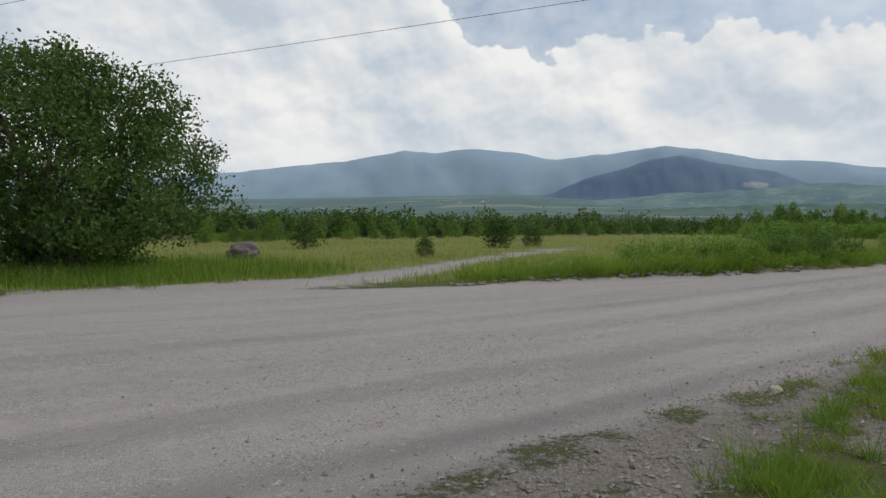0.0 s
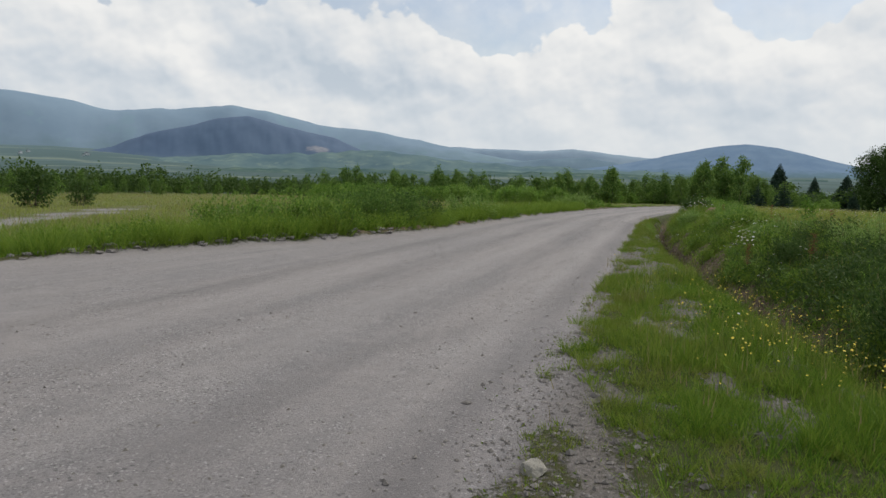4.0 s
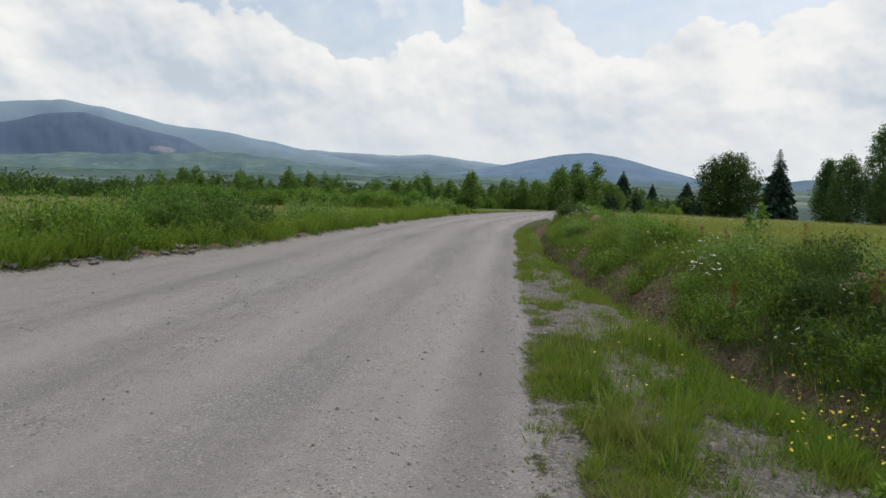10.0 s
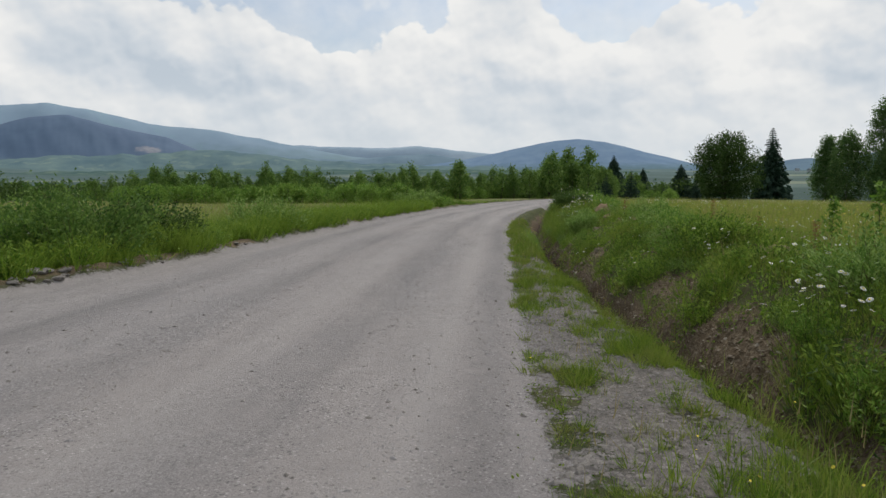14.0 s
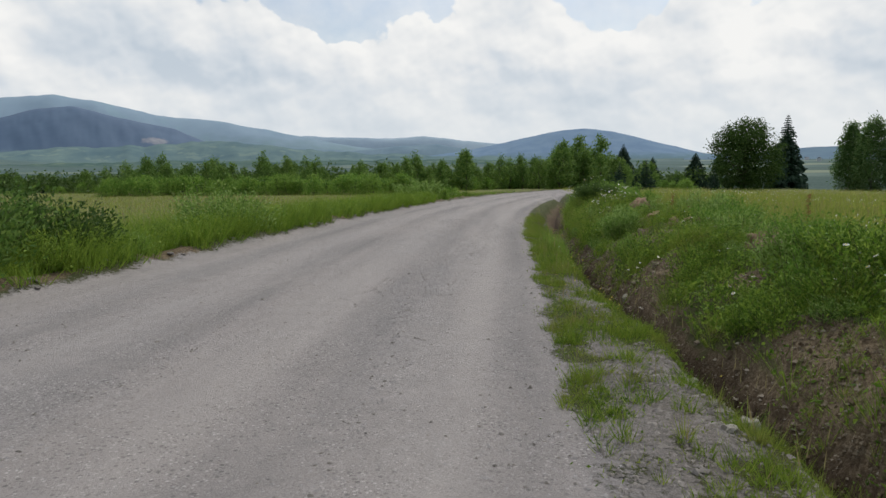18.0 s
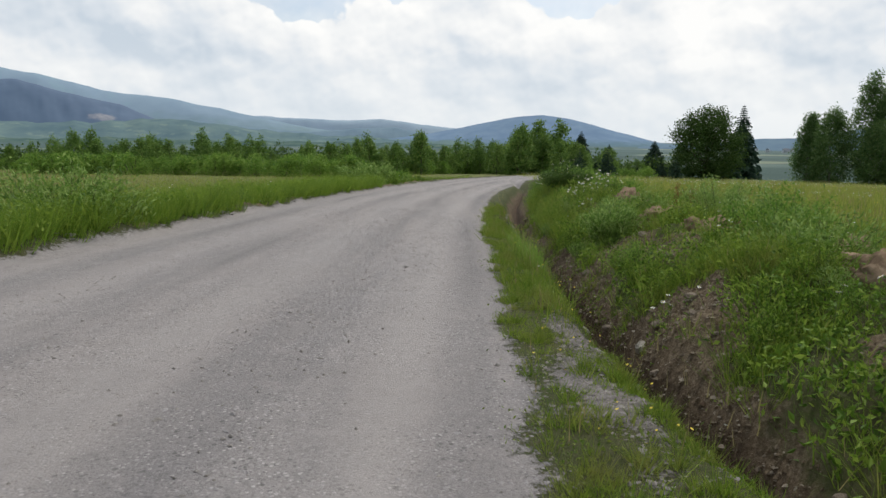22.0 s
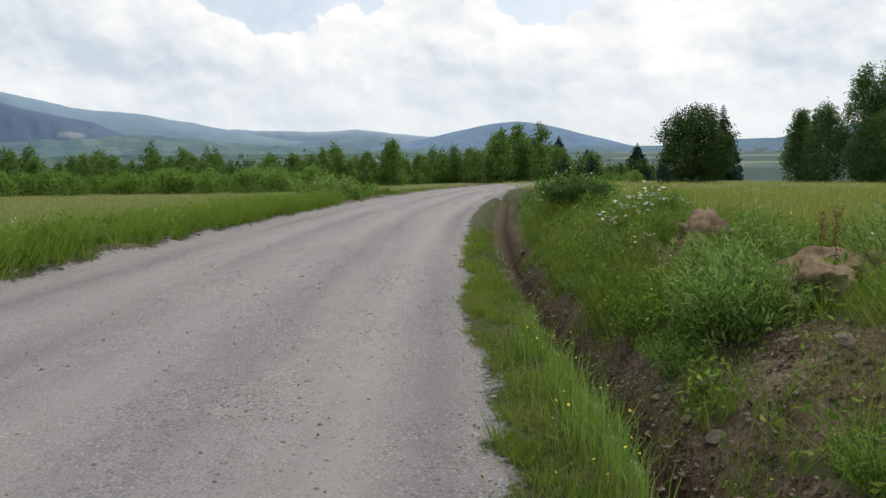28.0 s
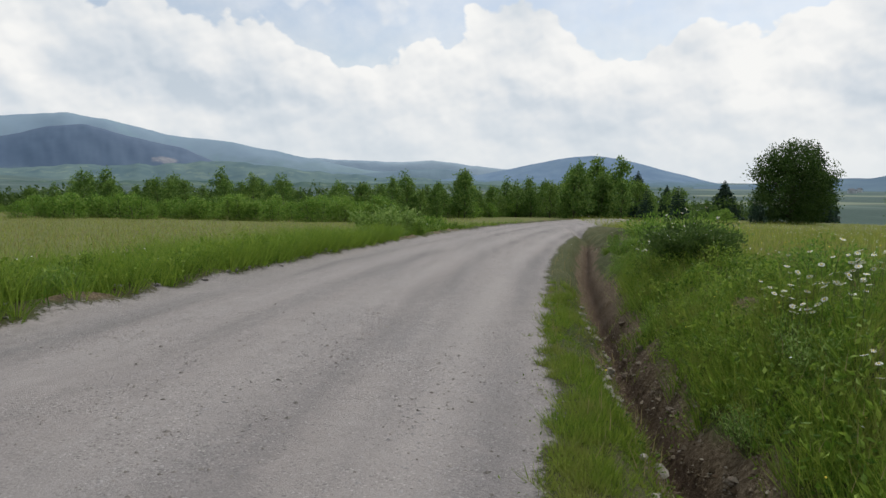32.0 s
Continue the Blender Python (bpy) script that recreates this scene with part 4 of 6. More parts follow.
def tree_belt():
    """Young trees and bushes that close the meadow off from the valley."""
    kinds = []
    for k in range(5):
        w, c = broadleaf(4.4 + 0.3 * k, 1.5 + 0.12 * k, -0.4, 90, 16, 0.24, 0.25, 60 + k, (0.98, 0.85, 0.98, 0.75, 0.9)[k], 0.07)
        kinds.append((w, c, M_YOUNG))
    for k in range(2):
        w, c = broadleaf(2.3, 1.7, -0.4, 90, 16, 0.26, 0.21, 70 + k, 0.5, 0.05, 3)
        kinds.append((w, c, M_SHRUB))
    for k in range(2):
        kinds.append((*spruce(4.6, 1.25, 80 + k, 15, 8, 0.02, 0.15, 0.25), M_SPRUCE))
    w, c = broadleaf(2.4, 1.15, 0.0, 90, 12, 0.22, 0.22, 78, 0.45, 0.05, 3)
    kinds.append((w, c, M_TREE))
    made = {}
    g = np.random.default_rng(90)

    def put(x, y, k, size):
        turn = g.uniform(0, 360)
        if k not in made:
            w, c, m = kinds[k]
            lab = ("slender young birch in the thicket beyond the meadow", "rounded green bush at the edge of the thicket", "small dark spruce in the thicket")[0 if k < 5 else 1 if k < 7 or k == 9 else 2]
            nm = ("young_tree", "bush", "young_spruce")[0 if k < 5 else 1 if k < 7 or k == 9 else 2]
            made[k] = plant(nm, (x, y, gz(x, y) - 0.05), w, c, (M_BARK, m), lab, "bush" if 5 <= k < 7 or k == 9 else "tree", "thicket", turn, size,
                            ("trunk", "crown"))
        else:
            set_at(made[k], x, y, turn, size)

    # beyond the meadow, bearing and distance from the start of the walk
    for i in range(300):
        b = g.uniform(-19, 38)
        far = np.interp(b, [-20, 0, 14, 20, 40], [66, 92, 118, 134, 122]) * g.uniform(0.97, 1.35)
        k = int(g.choice([0, 1, 2, 3, 4, 5, 6, 7], p=[.11, .11, .11, .11, .10, .20, .20, .06]))
        put(far * math.sin(radians(b)), far * math.cos(radians(b)), k, g.uniform(0.5, 1.0) * (0.62 if b < 22 else 0.9))
    # along the left of the road to its bend
    for i in range(250):
        b = g.uniform(25, 54.5)
        far = np.interp(b, [24, 40, 47, 51, 55], [112, 104, 114, 128, 142]) * g.uniform(0.95, 1.2)
        k = int(g.choice([0, 1, 2, 3, 4, 5, 6], p=[.12, .12, .12, .12, .12, .20, .20]))
        put(far * math.sin(radians(b)), far * math.cos(radians(b)), k, g.uniform(0.5, 1.0))
    # low bushes before them
    for i in range(60):
        b = g.uniform(24, 44)
        far = np.interp(b, [24, 44], [106, 92]) * g.uniform(0.95, 1.05)
        put(far * math.sin(radians(b)), far * math.cos(radians(b)), int(g.choice([5, 6])), g.uniform(0.55, 1.0))
    # where the road bends out of sight
    for i in range(34):
        b = g.uniform(52.5, 58.0)
        far = g.uniform(118, 145)
        put(far * math.sin(radians(b)), far * math.cos(radians(b)), int(g.choice([0, 2, 4, 1])), g.uniform(0.9, 1.45) if 54 < b < 57.2 else g.uniform(0.7, 1.05))
    for i in range(46):
        b = g.uniform(57, 64.5)
        far = g.uniform(112, 160)
        put(far * math.sin(radians(b)), far * math.cos(radians(b)), int(g.choice([0, 1, 2, 5, 7, 8])), g.uniform(0.6, 0.9) * (1.0 if b < 61 else 0.8))
    # bushes standing alone in the meadow
    put(-0.4, 36.5, 9, 0.45), put(4.8, 49.8, 9, 0.95), put(7.5, 52.5, 9, 0.7)
    put(-9.0, 50.0, 9, 1.0)
    # the taller group on both sides of the bend
    for x, y, k, size in ((105, 72, 0, 1.95), (107, 69.5, 2, 1.7), (103.4, 74.5, 1, 1.5), (109, 71.5, 4, 1.22), (106.5, 66.5, 2, 1.05), (111, 68, 0, 1.15), (91.6, 83.3, 2, 1.22), (94, 81, 0, 1.0),
                          (88.5, 85.5, 1, 1.0), (101, 80, 1, 1.2), (99, 82.5, 3, 1.0), (86, 88, 4, 0.95), (108, 75, 1, 1.3)):
        put(x, y, k, size)


def woodland():
    """The continuous woods behind the thicket, too far to tell tree from tree."""
    g = np.random.default_rng(95)
    k = 85000
    b = np.radians(g.uniform(-24, 66, k))
    far = np.interp(np.degrees(b), [-24, 0, 20, 45, 55, 66], [80, 108, 142, 124, 145, 160]) * g.uniform(1.0, 1.0 + 1.0 * g.uniform(0, 1, k), k)
    x, y = far * np.sin(b), far * np.cos(b)
    crown_h = 0.9 + 7.5 * np.clip(fbm(x * 0.30, y * 0.30, 96, 3) - 0.22, 0, 1) ** 1.3 + np.interp(np.degrees(b), [-24, 20, 45, 66], [0.4, -0.1, 0.2, 0.2])
    c = np.stack([x, y, height(x, y) + crown_h * np.sqrt(g.uniform(0.02, 1.0, k))], -1)
    v, f = leaf_cloud(c, 0.55, 0.36, 0.2)
    tagged(new("woodland", mesh_of("woodland", v, [f], M_WOODS)), "dense low green woods beyond the meadows", "woods", kind="stuff")


woodland()
big_willow()
birch_group()
field_trees()
tree_belt()


# ---- roadside shrubs ----
def willow_shrub(s, n, hgt, rad, seed, mat, label, leaves=1500, leaf=0.09, slim=0.26, shoots=26):
    """A bush of upright leafy shoots."""
    g = np.random.default_rng(seed)
    x, y = to_xy(s, n)
    wood, pts, axes = [], [], []
    shoots, leaves = int(shoots * 1.6), int(leaves * (1.7 if n > 8 else 2.3))
    leaf = leaf if n > 8 else leaf * (0.82 if mat == M_WILLOW else 0.74)
    per = max(10, leaves // shoots)
    for k in range(shoots):
        a, q = g.uniform(0, 6.28), math.sqrt(g.uniform(0.0, 1.0))
        b = np.array([math.cos(a) * q * rad * 0.35, math.sin(a) * q * rad * 0.35, -0.05])
        ln = hgt * g.uniform(0.6, 1.08) * (1 - 0.35 * q)
        tip = b + np.array([math.cos(a) * q * rad * 0.85, math.sin(a) * q * rad * 0.85, ln])
        wood.append(limb(b, tip, 0.012 * hgt, 0.002, 3, 2, 0.04, seed + k))
        t = np.sqrt(g.uniform(0.02, 1.0, per))[:, None]
        p = b + (tip - b) * t + g.normal(0, 0.095 * rad + 0.02, (per, 3))
        pts.append(p), axes.append(np.repeat((tip - b)[None] / ln, per, 0))
    v, f = leaf_cloud(np.concatenate(pts), leaf, leaf * slim, 0.0, np.concatenate(axes) * 0.9, 0.75)
    w = join(wood)
    ob = thing("shrub", (x, y, gz(x, y)), label, "shrub")
    tagged(part("stem", mesh_of("stem", w[0], [w[1]], M_STEM, True), ob), kind="stuff")
    part("foliage", mesh_of("foliage", v, [f], mat), ob)
    return ob


for spec in (
    # s, n, height, radius, seed, material, label, leaves, leaf, slim, shoots
    (20.6, 14.6, 1.5, 1.1, 101, M_SHRUB, "tall green weeds and shoots on the road's far verge", 1500, 0.11, 0.32, 34),
    (22.6, 14.2, 1.7, 1.3, 102, M_SHRUB, "leafy green shrub on the road's far verge", 2000, 0.10, 0.38, 36),
    (24.8, 13.6, 1.5, 1.3, 103, M_SHRUB, "spreading green shrub on the road's far verge", 1900, 0.10, 0.38, 36),
    (26.6, 12.6, 1.75, 1.7, 104, M_YOUNG, "dense rounded green shrub beside the road", 6000, 0.095, 0.5, 50),
    (28.5, 12.2, 1.5, 1.25, 105, M_TREE, "dark rounded shrub beside the road", 4600, 0.09, 0.5, 40),
    (27.8, 14.8, 1.6, 1.4, 106, M_SHRUB, "bright green willow shrub behind the verge", 1800, 0.10, 0.38, 36),
    (34.3, 11.3, 1.5, 1.15, 107, M_WILLOW, "pale green willow shrub at the road edge", 2000, 0.11, 0.35, 24),
    (35.6, 11.6, 1.1, 0.8, 108, M_WILLOW, "small pale willow shrub at the road edge", 1100, 0.11, 0.35, 18),
    (66.0, 10.4, 1.7, 1.6, 109, M_WILLOW, "pale rounded willow shrub by the bend of the road", 1400, 0.2, 0.4, 22),
    (72.0, 9.3, 1.1, 1.2, 110, M_SHRUB, "low green shrub by the bend of the road", 700, 0.2, 0.4, 16),
    (34.0, 1.6, 0.85, 0.5, 111, M_WILLOW, "narrow-leaved willow shrub growing from the ditch bank", 3000, 0.10, 0.2, 40),
    (34.5, -0.35, 1.15, 0.6, 112, M_WILLOW, "tall narrow-leaved willow shoots on the bank", 1500, 0.10, 0.22, 20),
    (36.2, 0.35, 0.8, 0.5, 113, M_WILLOW, "grey-green willow shoots on bare soil", 700, 0.10, 0.26, 12),
    (32.3, -0.2, 0.95, 0.55, 114, M_WILLOW, "grey-green willow shoots above the ditch", 900, 0.10, 0.26, 14),
    (44.6, 1.0, 0.78, 0.75, 115, M_TREE, "dark leafy shrub overhanging the ditch", 3000, 0.10, 0.45, 30),
    (47.0, 0.3, 0.9, 0.8, 116, M_SHRUB, "leafy shrub on the crest of the bank", 1500, 0.13, 0.35, 24),
    (50.5, -0.4, 1.05, 1.1, 117, M_SHRUB, "spreading pale shrub on the crest of the bank", 1500, 0.15, 0.35, 24),
    (55.5, -1.2, 1.2, 1.5, 118, M_SHRUB, "wide bushy shrub at the road's inner bend", 1500, 0.18, 0.35, 24),
    (29.3, 0.6, 0.85, 0.6, 119, M_WILLOW, "grey-green willow shrub on the spoil bank", 1200, 0.09, 0.26, 20),
    (30.9, 0.2, 0.8, 0.6, 120, M_SHRUB, "bright leafy shrub on the spoil bank", 1200, 0.09, 0.3, 20),
    (25.2, 0.5, 0.7, 0.6, 121, M_HERB, "dark leafy weed clump on the spoil bank", 1200, 0.09, 0.35, 20),
    (18.6, 0.0, 0.75, 0.6, 122, M_TREE, "dark feathery weed clump on the spoil bank", 1500, 0.08, 0.22, 22),
    (15.6, -0.6, 0.8, 0.65, 123, M_TREE, "dark green weed clump above the ditch", 1500, 0.09, 0.3, 22),
    (20.8, 0.2, 0.85, 0.6, 124, M_WILLOW, "blue-green shrub on the spoil bank", 1200, 0.09, 0.25, 20),
    (12.4, 2.15, 0.28, 0.22, 125, M_HERB, "small dark thistle on the gravel shoulder", 260, 0.07, 0.3, 8),
    (11.6, 0.2, 0.8, 0.7, 126, M_TREE, "dark green weed clump beside the verge", 1400, 0.09, 0.3, 20),
    (14.2, 0.0, 0.75, 0.65, 129, M_TREE, "dense dark green weeds above the ditch", 1500, 0.09, 0.32, 24),
    (13.2, -0.9, 0.95, 0.7, 130, M_TREE, "tall dark leafy weeds on the bank", 1500, 0.10, 0.30, 24),
    (16.9, 0.35, 0.6, 0.55, 133, M_TREE, "low dark green weeds over the ditch wall", 1400, 0.08, 0.34, 22),
    (17.6, -0.9, 0.95, 0.7, 134, M_WILLOW, "blue-green bushy weeds on the bank", 1600, 0.09, 0.24, 24),
    (19.4, -0.7, 0.9, 0.7, 135, M_TREE, "dark bushy weeds beside the spoil heap", 1500, 0.09, 0.28, 24),
    (23.0, 0.3, 0.7, 0.6, 136, M_HERB, "dark leafy weeds on the spoil bank", 1400, 0.085, 0.32, 22),
    (26.3, 0.6, 0.75, 0.6, 137, M_SHRUB, "bright leafy weeds on the spoil bank", 1300, 0.085, 0.3, 22),
    (42.0, -0.2, 0.8, 0.7, 127, M_SHRUB, "green weed clump on the bank", 1100, 0.10, 0.3, 20),
    (39.0, -0.9, 0.7, 0.6, 128, M_SHRUB, "green weed clump behind the spoil heap", 900, 0.10, 0.3, 18),
):
    willow_shrub(*spec)


def sapling(s, n, hgt, seed):
    g = np.random.default_rng(seed)
    x, y = to_xy(s, n)
    ob = thing("sapling", (x, y, gz(x, y)), "thin young sapling standing alone on the spoil bank", "sapling")
    w = [limb((0, 0, -0.05), (0.03, 0.02, hgt), 0.011, 0.003, 5, 5, 0.02, seed)]
    pts = []
    for k in range(15):
        t = 0.3 + 0.68 * k / 15
        a = k * 2.4
        ln = hgt * 0.22 * (1.1 - t)
        e = np.array([math.cos(a) * ln, math.sin(a) * ln, hgt * t + ln * 0.8])
        w.append(limb((0, 0, hgt * t), e, 0.004, 0.0015, 4, 2, 0.05, seed + k))
        pts.append(np.array([0, 0, hgt * t]) + (e - np.array([0, 0, hgt * t])) * np.sqrt(g.uniform(0.1, 1.1, 18))[:, None] + g.normal(0, 0.03, (18, 3)))
    j = join(w)
    part("stem", mesh_of("stem", j[0], [j[1]], M_STEM, True), ob)
    v, f = leaf_cloud(np.concatenate(pts), 0.065, 0.038, 0.1)
    part("foliage", mesh_of("foliage", v, [f], M_SHRUB), ob)


sapling(22.3, -0.55, 1.25, 131)
sapling(24.9, -1.2, 1.1, 132)


# ---- grass ----
MOUNDS = ((17.8, -0.45, 0.60, 0.38, 0.32, 20), (27.8, 0.45, 0.66, 0.30, 0.32, 10), (29.6, -0.1, 0.5, 0.28, 0.27, 0),
          (37.4, 0.55, 0.46, 0.36, 0.46, 10), (34.3, 0.80, 0.66, 0.28, 0.35, -25), (39.6, 0.55, 0.42, 0.26, 0.24, 40), (35.6, -0.9, 0.5, 0.4, 0.35, 80), (24.4, -0.2, 0.6, 0.35, 0.27, 15),
          (22.0, -0.6, 0.5, 0.3, 0.24, 70), (35.3, 0.15, 0.5, 0.3, 0.38, 120), (31.9, 0.6, 0.5, 0.3, 0.27, 30))


def off_mounds(s, n):
    """Zero on the mounds and on the side from which they are seen."""
    d = 1.0
    for ms, mn, a, b, h, turn in MOUNDS:
        d = d * np.clip(np.hypot((s - ms + 0.25) / (a + 0.35), (n - mn - 0.12) / (b + 0.25)) * 2.2 - 1.2, 0, 1)
    return d


def scatter(count, s0, s1, n0, n1, density):
    """Random places (s, n), kept by a density function."""
    s, n = rand(s0, s1, count), rand(n0, n1, count)
    keep = rand(0, 1, count) < density(s, n)
    s, n = s[keep], n[keep]
    x, y = to_xy(s, n)
    return s, n, x, y, height(x, y)


def grass(name, label, mat, places, lo, hi, wid, lean=0.35, segs=2, patch=None):
    s, n, x, y, z = places
    h = rand(lo, hi, len(x))
    if patch is not None:
        h = h * patch(s, n)
    v, f = blades(x, y, z - 0.02, h, wid * rand(0.7, 1.3, len(x)), lean, segs)
    return tagged(new(name, mesh_of(name, v, f, mat)), label, "grass", kind="stuff")


def bare(s, n):
    return np.clip(1 - 1.15 * gravel_mask(s, n), 0, 1) * np.clip(1 - 1.25 * soil_mask(s, n), 0.02, 1)


def verge_d(s, n):
    c = np.clip((0.5 * fbm(s * 1.6, n * 1.6, 83, 3) + 0.5 * fbm(s * 5, n * 5, 84, 3) - 0.36) * 6, 0.14, 1)
    near = np.clip(1.25 - np.abs(s - 22) / 45, 0.25, 1)
    return bare(s, n) * c * near * (n > ditch_line(s) + 0.18)


def bank_d(s, n):
    c = np.clip((fbm(s * 0.9, n * 1.1, 87, 3) - 0.30) * 5, 0.3, 1)
    near = np.clip(1.3 - np.abs(s - 24) / 40, 0.2, 1)
    return bare(s, n) * c * near * (n < ditch_line(s) - np.clip((s - 13) / 40, 0.12, 0.28)) * (0.12 + 0.88 * off_mounds(s, n))


def tufted(name, label, mat, places, per, spread, lo, hi, wid):
    """Grass in separate tufts that fan out from their roots."""
    s, n, x, y, z = places
    k = len(x)
    grow = np.repeat(rand(0.45, 1.0, k) * tuft_h(s, n), per)
    a, q = rand(0, 6.28, k * per), np.sqrt(rand(0, 1, k * per))
    rad = np.repeat(rand(0.5, 1.3, k), per) * spread
    bx, by = np.repeat(x, per) + np.cos(a) * q * rad, np.repeat(y, per) + np.sin(a) * q * rad
    h = rand(lo, hi, k * per) * grow
    th = rand(0, 6.28, k * per)
    w = wid * rand(0.6, 1.3, k * per) / 2
    lean = (0.25 + 0.7 * q) * h * rand(0.4, 1.3, k * per)
    o = np.stack([bx, by, height(bx, by) - 0.01], -1)
    side = np.stack([np.cos(th) * w, np.sin(th) * w, 0 * w], -1)
    tip = o + np.stack([np.cos(a) * lean, np.sin(a) * lean, h], -1)
    v = np.stack([o - side, o + side, tip], 1).reshape(-1, 3)
    return tagged(new(name, mesh_of(name, v, [np.arange(3 * k * per).reshape(-1, 3)], mat)), label, "grass", kind="stuff")


def tuft_h(s, n):
    return 0.25 + 1.5 * np.clip(fbm(s * 0.8, n * 0.8, 89, 2) * 0.6 + fbm(s * 3.1, n * 3.1, 90, 2) * 0.7 - 0.15, 0, 1)


def shoulder_d(s, n):
    c = np.clip((0.5 * fbm(s * 1.3, n * 1.9, 83, 3) + 0.5 * fbm(s * 4, n * 4, 84, 3) - 0.40) * 7, 0.08, 1)
    open_ = np.clip(1 - 1.12 * gravel_mask(s, n), 0.02, 1) * np.clip(1 - 1.2 * soil_mask(s, n), 0.03, 1)
    return open_ * c * np.clip(1.25 - np.abs(s - 22) / 45, 0.25, 1) * (n > ditch_line(s) + 0.12)


tufted("verge_grass", "tufts of short bright green grass along the road shoulder", M_GRASS, scatter(19000, 7, 46, 1.2, 4.0, lambda s, n: shoulder_d(s, n) * np.clip((3.95 - n) / 0.3, 0.04, 1)), 26, 0.055, 0.06, 0.19, 0.007)
grass("verge_grass", "short thin turf along the road shoulder", M_GRASS, scatter(330000, 5, 46, 1.2, 4.05, lambda s, n: bare(s, n) * (n > ditch_line(s) + 0.12) * (0.22 + 0.78 * shoulder_d(s, n))), 0.02, 0.085, 0.007, 0.7, 1, tuft_h)


def start_d(s, n):
    c = np.clip((0.45 * fbm(s * 0.9, n * 0.9, 83, 3) + 0.55 * fbm(s * 6, n * 6, 84, 4) - 0.42) * 6, 0.12, 1)
    return np.clip(1 - 0.85 * gravel_mask(s, n), 0, 1) * c * np.clip((2.7 + 0.12 * s - n) / 1.5, 0.0, 1)


grass("verge_grass", "sparse short grass on the gravel shoulder", M_GRASS, scatter(150000, -2, 11, -4, 3.8, start_d), 0.02, 0.085, 0.006, 0.7, 1, tuft_h)
tufted("verge_grass", "small grass tufts on the gravel shoulder", M_GRASS, scatter(3500, -2, 11, -5, 3.2, lambda s, n: 0.5 * start_d(s, n)), 22, 0.06, 0.04, 0.15, 0.007)


tufted("verge_grass", "deeper green grass tufts beside the first stretch of ditch", M_RANK, scatter(9000, 4, 17, -1.5, 3.2, lambda s, n: np.clip(1 - 1.1 * gravel_mask(s, n), 0, 1) * np.clip(1 - 1.2 * soil_mask(s, n), 0, 1) * np.clip((fbm(s * 1.1, n * 1.4, 117, 3) - 0.40) * 7, 0.05, 1) * np.clip((3.1 - n) / 0.8, 0, 1)), 22, 0.07, 0.10, 0.30, 0.007)


def tall_tuft(s, n):
    d = 0.0
    for cs, cn, a, b in ((32.5, 3.35, 1.3, 0.16), (34.0, 3.2, 1.0, 0.14), (24.5, 3.35, 0.28, 0.2), (14.5, 3.15, 1.5, 0.3), (16.6, 2.7, 0.9, 0.45), (11.6, 1.3, 1.4, 0.5), (10.2, 2.6, 1.2, 0.5), (18.5, 2.0, 0.9, 0.35), (29.0, 3.3, 0.8, 0.2), (9.5, 0.3, 1.6, 1.4)):
        d = np.maximum(d, np.clip(1.5 - np.hypot((s - cs) / a, (n - cn) / b), 0, 1))
    return d * np.clip(1.2 - 1.5 * soil_mask(s, n), 0, 1)


grass("tall_grass", "tall arching bright green grass between road and ditch", M_GRASS, scatter(160000, 7, 37, -2, 3.9, lambda s, n: tall_tuft(s, n) * np.clip((fbm(s * 3, n * 3, 85, 3) - 0.38) * 8, 0.1, 1)), 0.12, 0.40, 0.006, 0.6, 2, tuft_h)
grass("tall_grass", "tall arching yellow-green grass at the lip of the ditch", M_SHRUB, scatter(9000, 30.6, 36, 2.7, 3.8, lambda s, n: np.clip(1.4 - np.hypot((s - 33.0) / 1.7, (n - 3.2) / 0.2), 0, 1) * np.clip((fbm(s * 3, n * 3, 85, 3) - 0.4) * 8, 0.1, 1)), 0.22, 0.48, 0.006, 0.4)
grass("bank_grass", "rank dark green grass and weeds on the spoil bank", M_RANK, scatter(110000, 3, 50, -2.8, 2.4, bank_d), 0.12, 0.40, 0.009, 0.75, 1, tuft_h)


def herbs(name, label, mat, places, size, lo, hi):
    """Broad-leaved weeds: leaves at many heights over the ground."""
    s, n, x, y, z = places
    k = len(x)
    c = np.stack([x, y, z + rand(lo, hi, k) * tuft_h(s, n)], -1)
    v, f = leaf_cloud(c, size, size * 0.45, -0.2)
    return tagged(new(name, mesh_of(name, v, [f], mat)), label, "weeds", kind="stuff")


herbs("weeds", "dense broad-leaved weeds covering the spoil bank", M_HERB, scatter(150000, 6, 46, -2.4, 2.4, lambda s, n: bank_d(s, n) * np.clip((s - 15) / 6, 0.25, 1)), 0.07, 0.01, 0.27)
herbs("weeds", "dark nettles and broad-leaved weeds above the ditch", M_TREE, scatter(90000, 6, 21, -2.4, 2.0, lambda s, n: bank_d(s, n) * np.clip((21 - s) / 5, 0, 1)), 0.075, 0.01, 0.36)
herbs("weeds", "low clover and plantain on the road shoulder", M_GRASS, scatter(80000, 5, 44, 0.8, 4.1, lambda s, n: verge_d(s, n) + 0.05 * np.exp(-((n - road_right(s)) / 0.2) ** 2)), 0.03, 0.0, 0.05)


tufted("bank_grass", "bright green grass tufts among the weeds of the bank", M_GRASS,
       scatter(24000, 9, 46, -2.2, 2.5, lambda s, n: bank_d(s, n) * np.clip((s - 14) / 6, 0.2, 1) * np.clip((fbm(s * 0.8, n * 1.0, 113, 3) - 0.43) * 8, 0.05, 1)), 24, 0.10, 0.2, 0.5, 0.008)


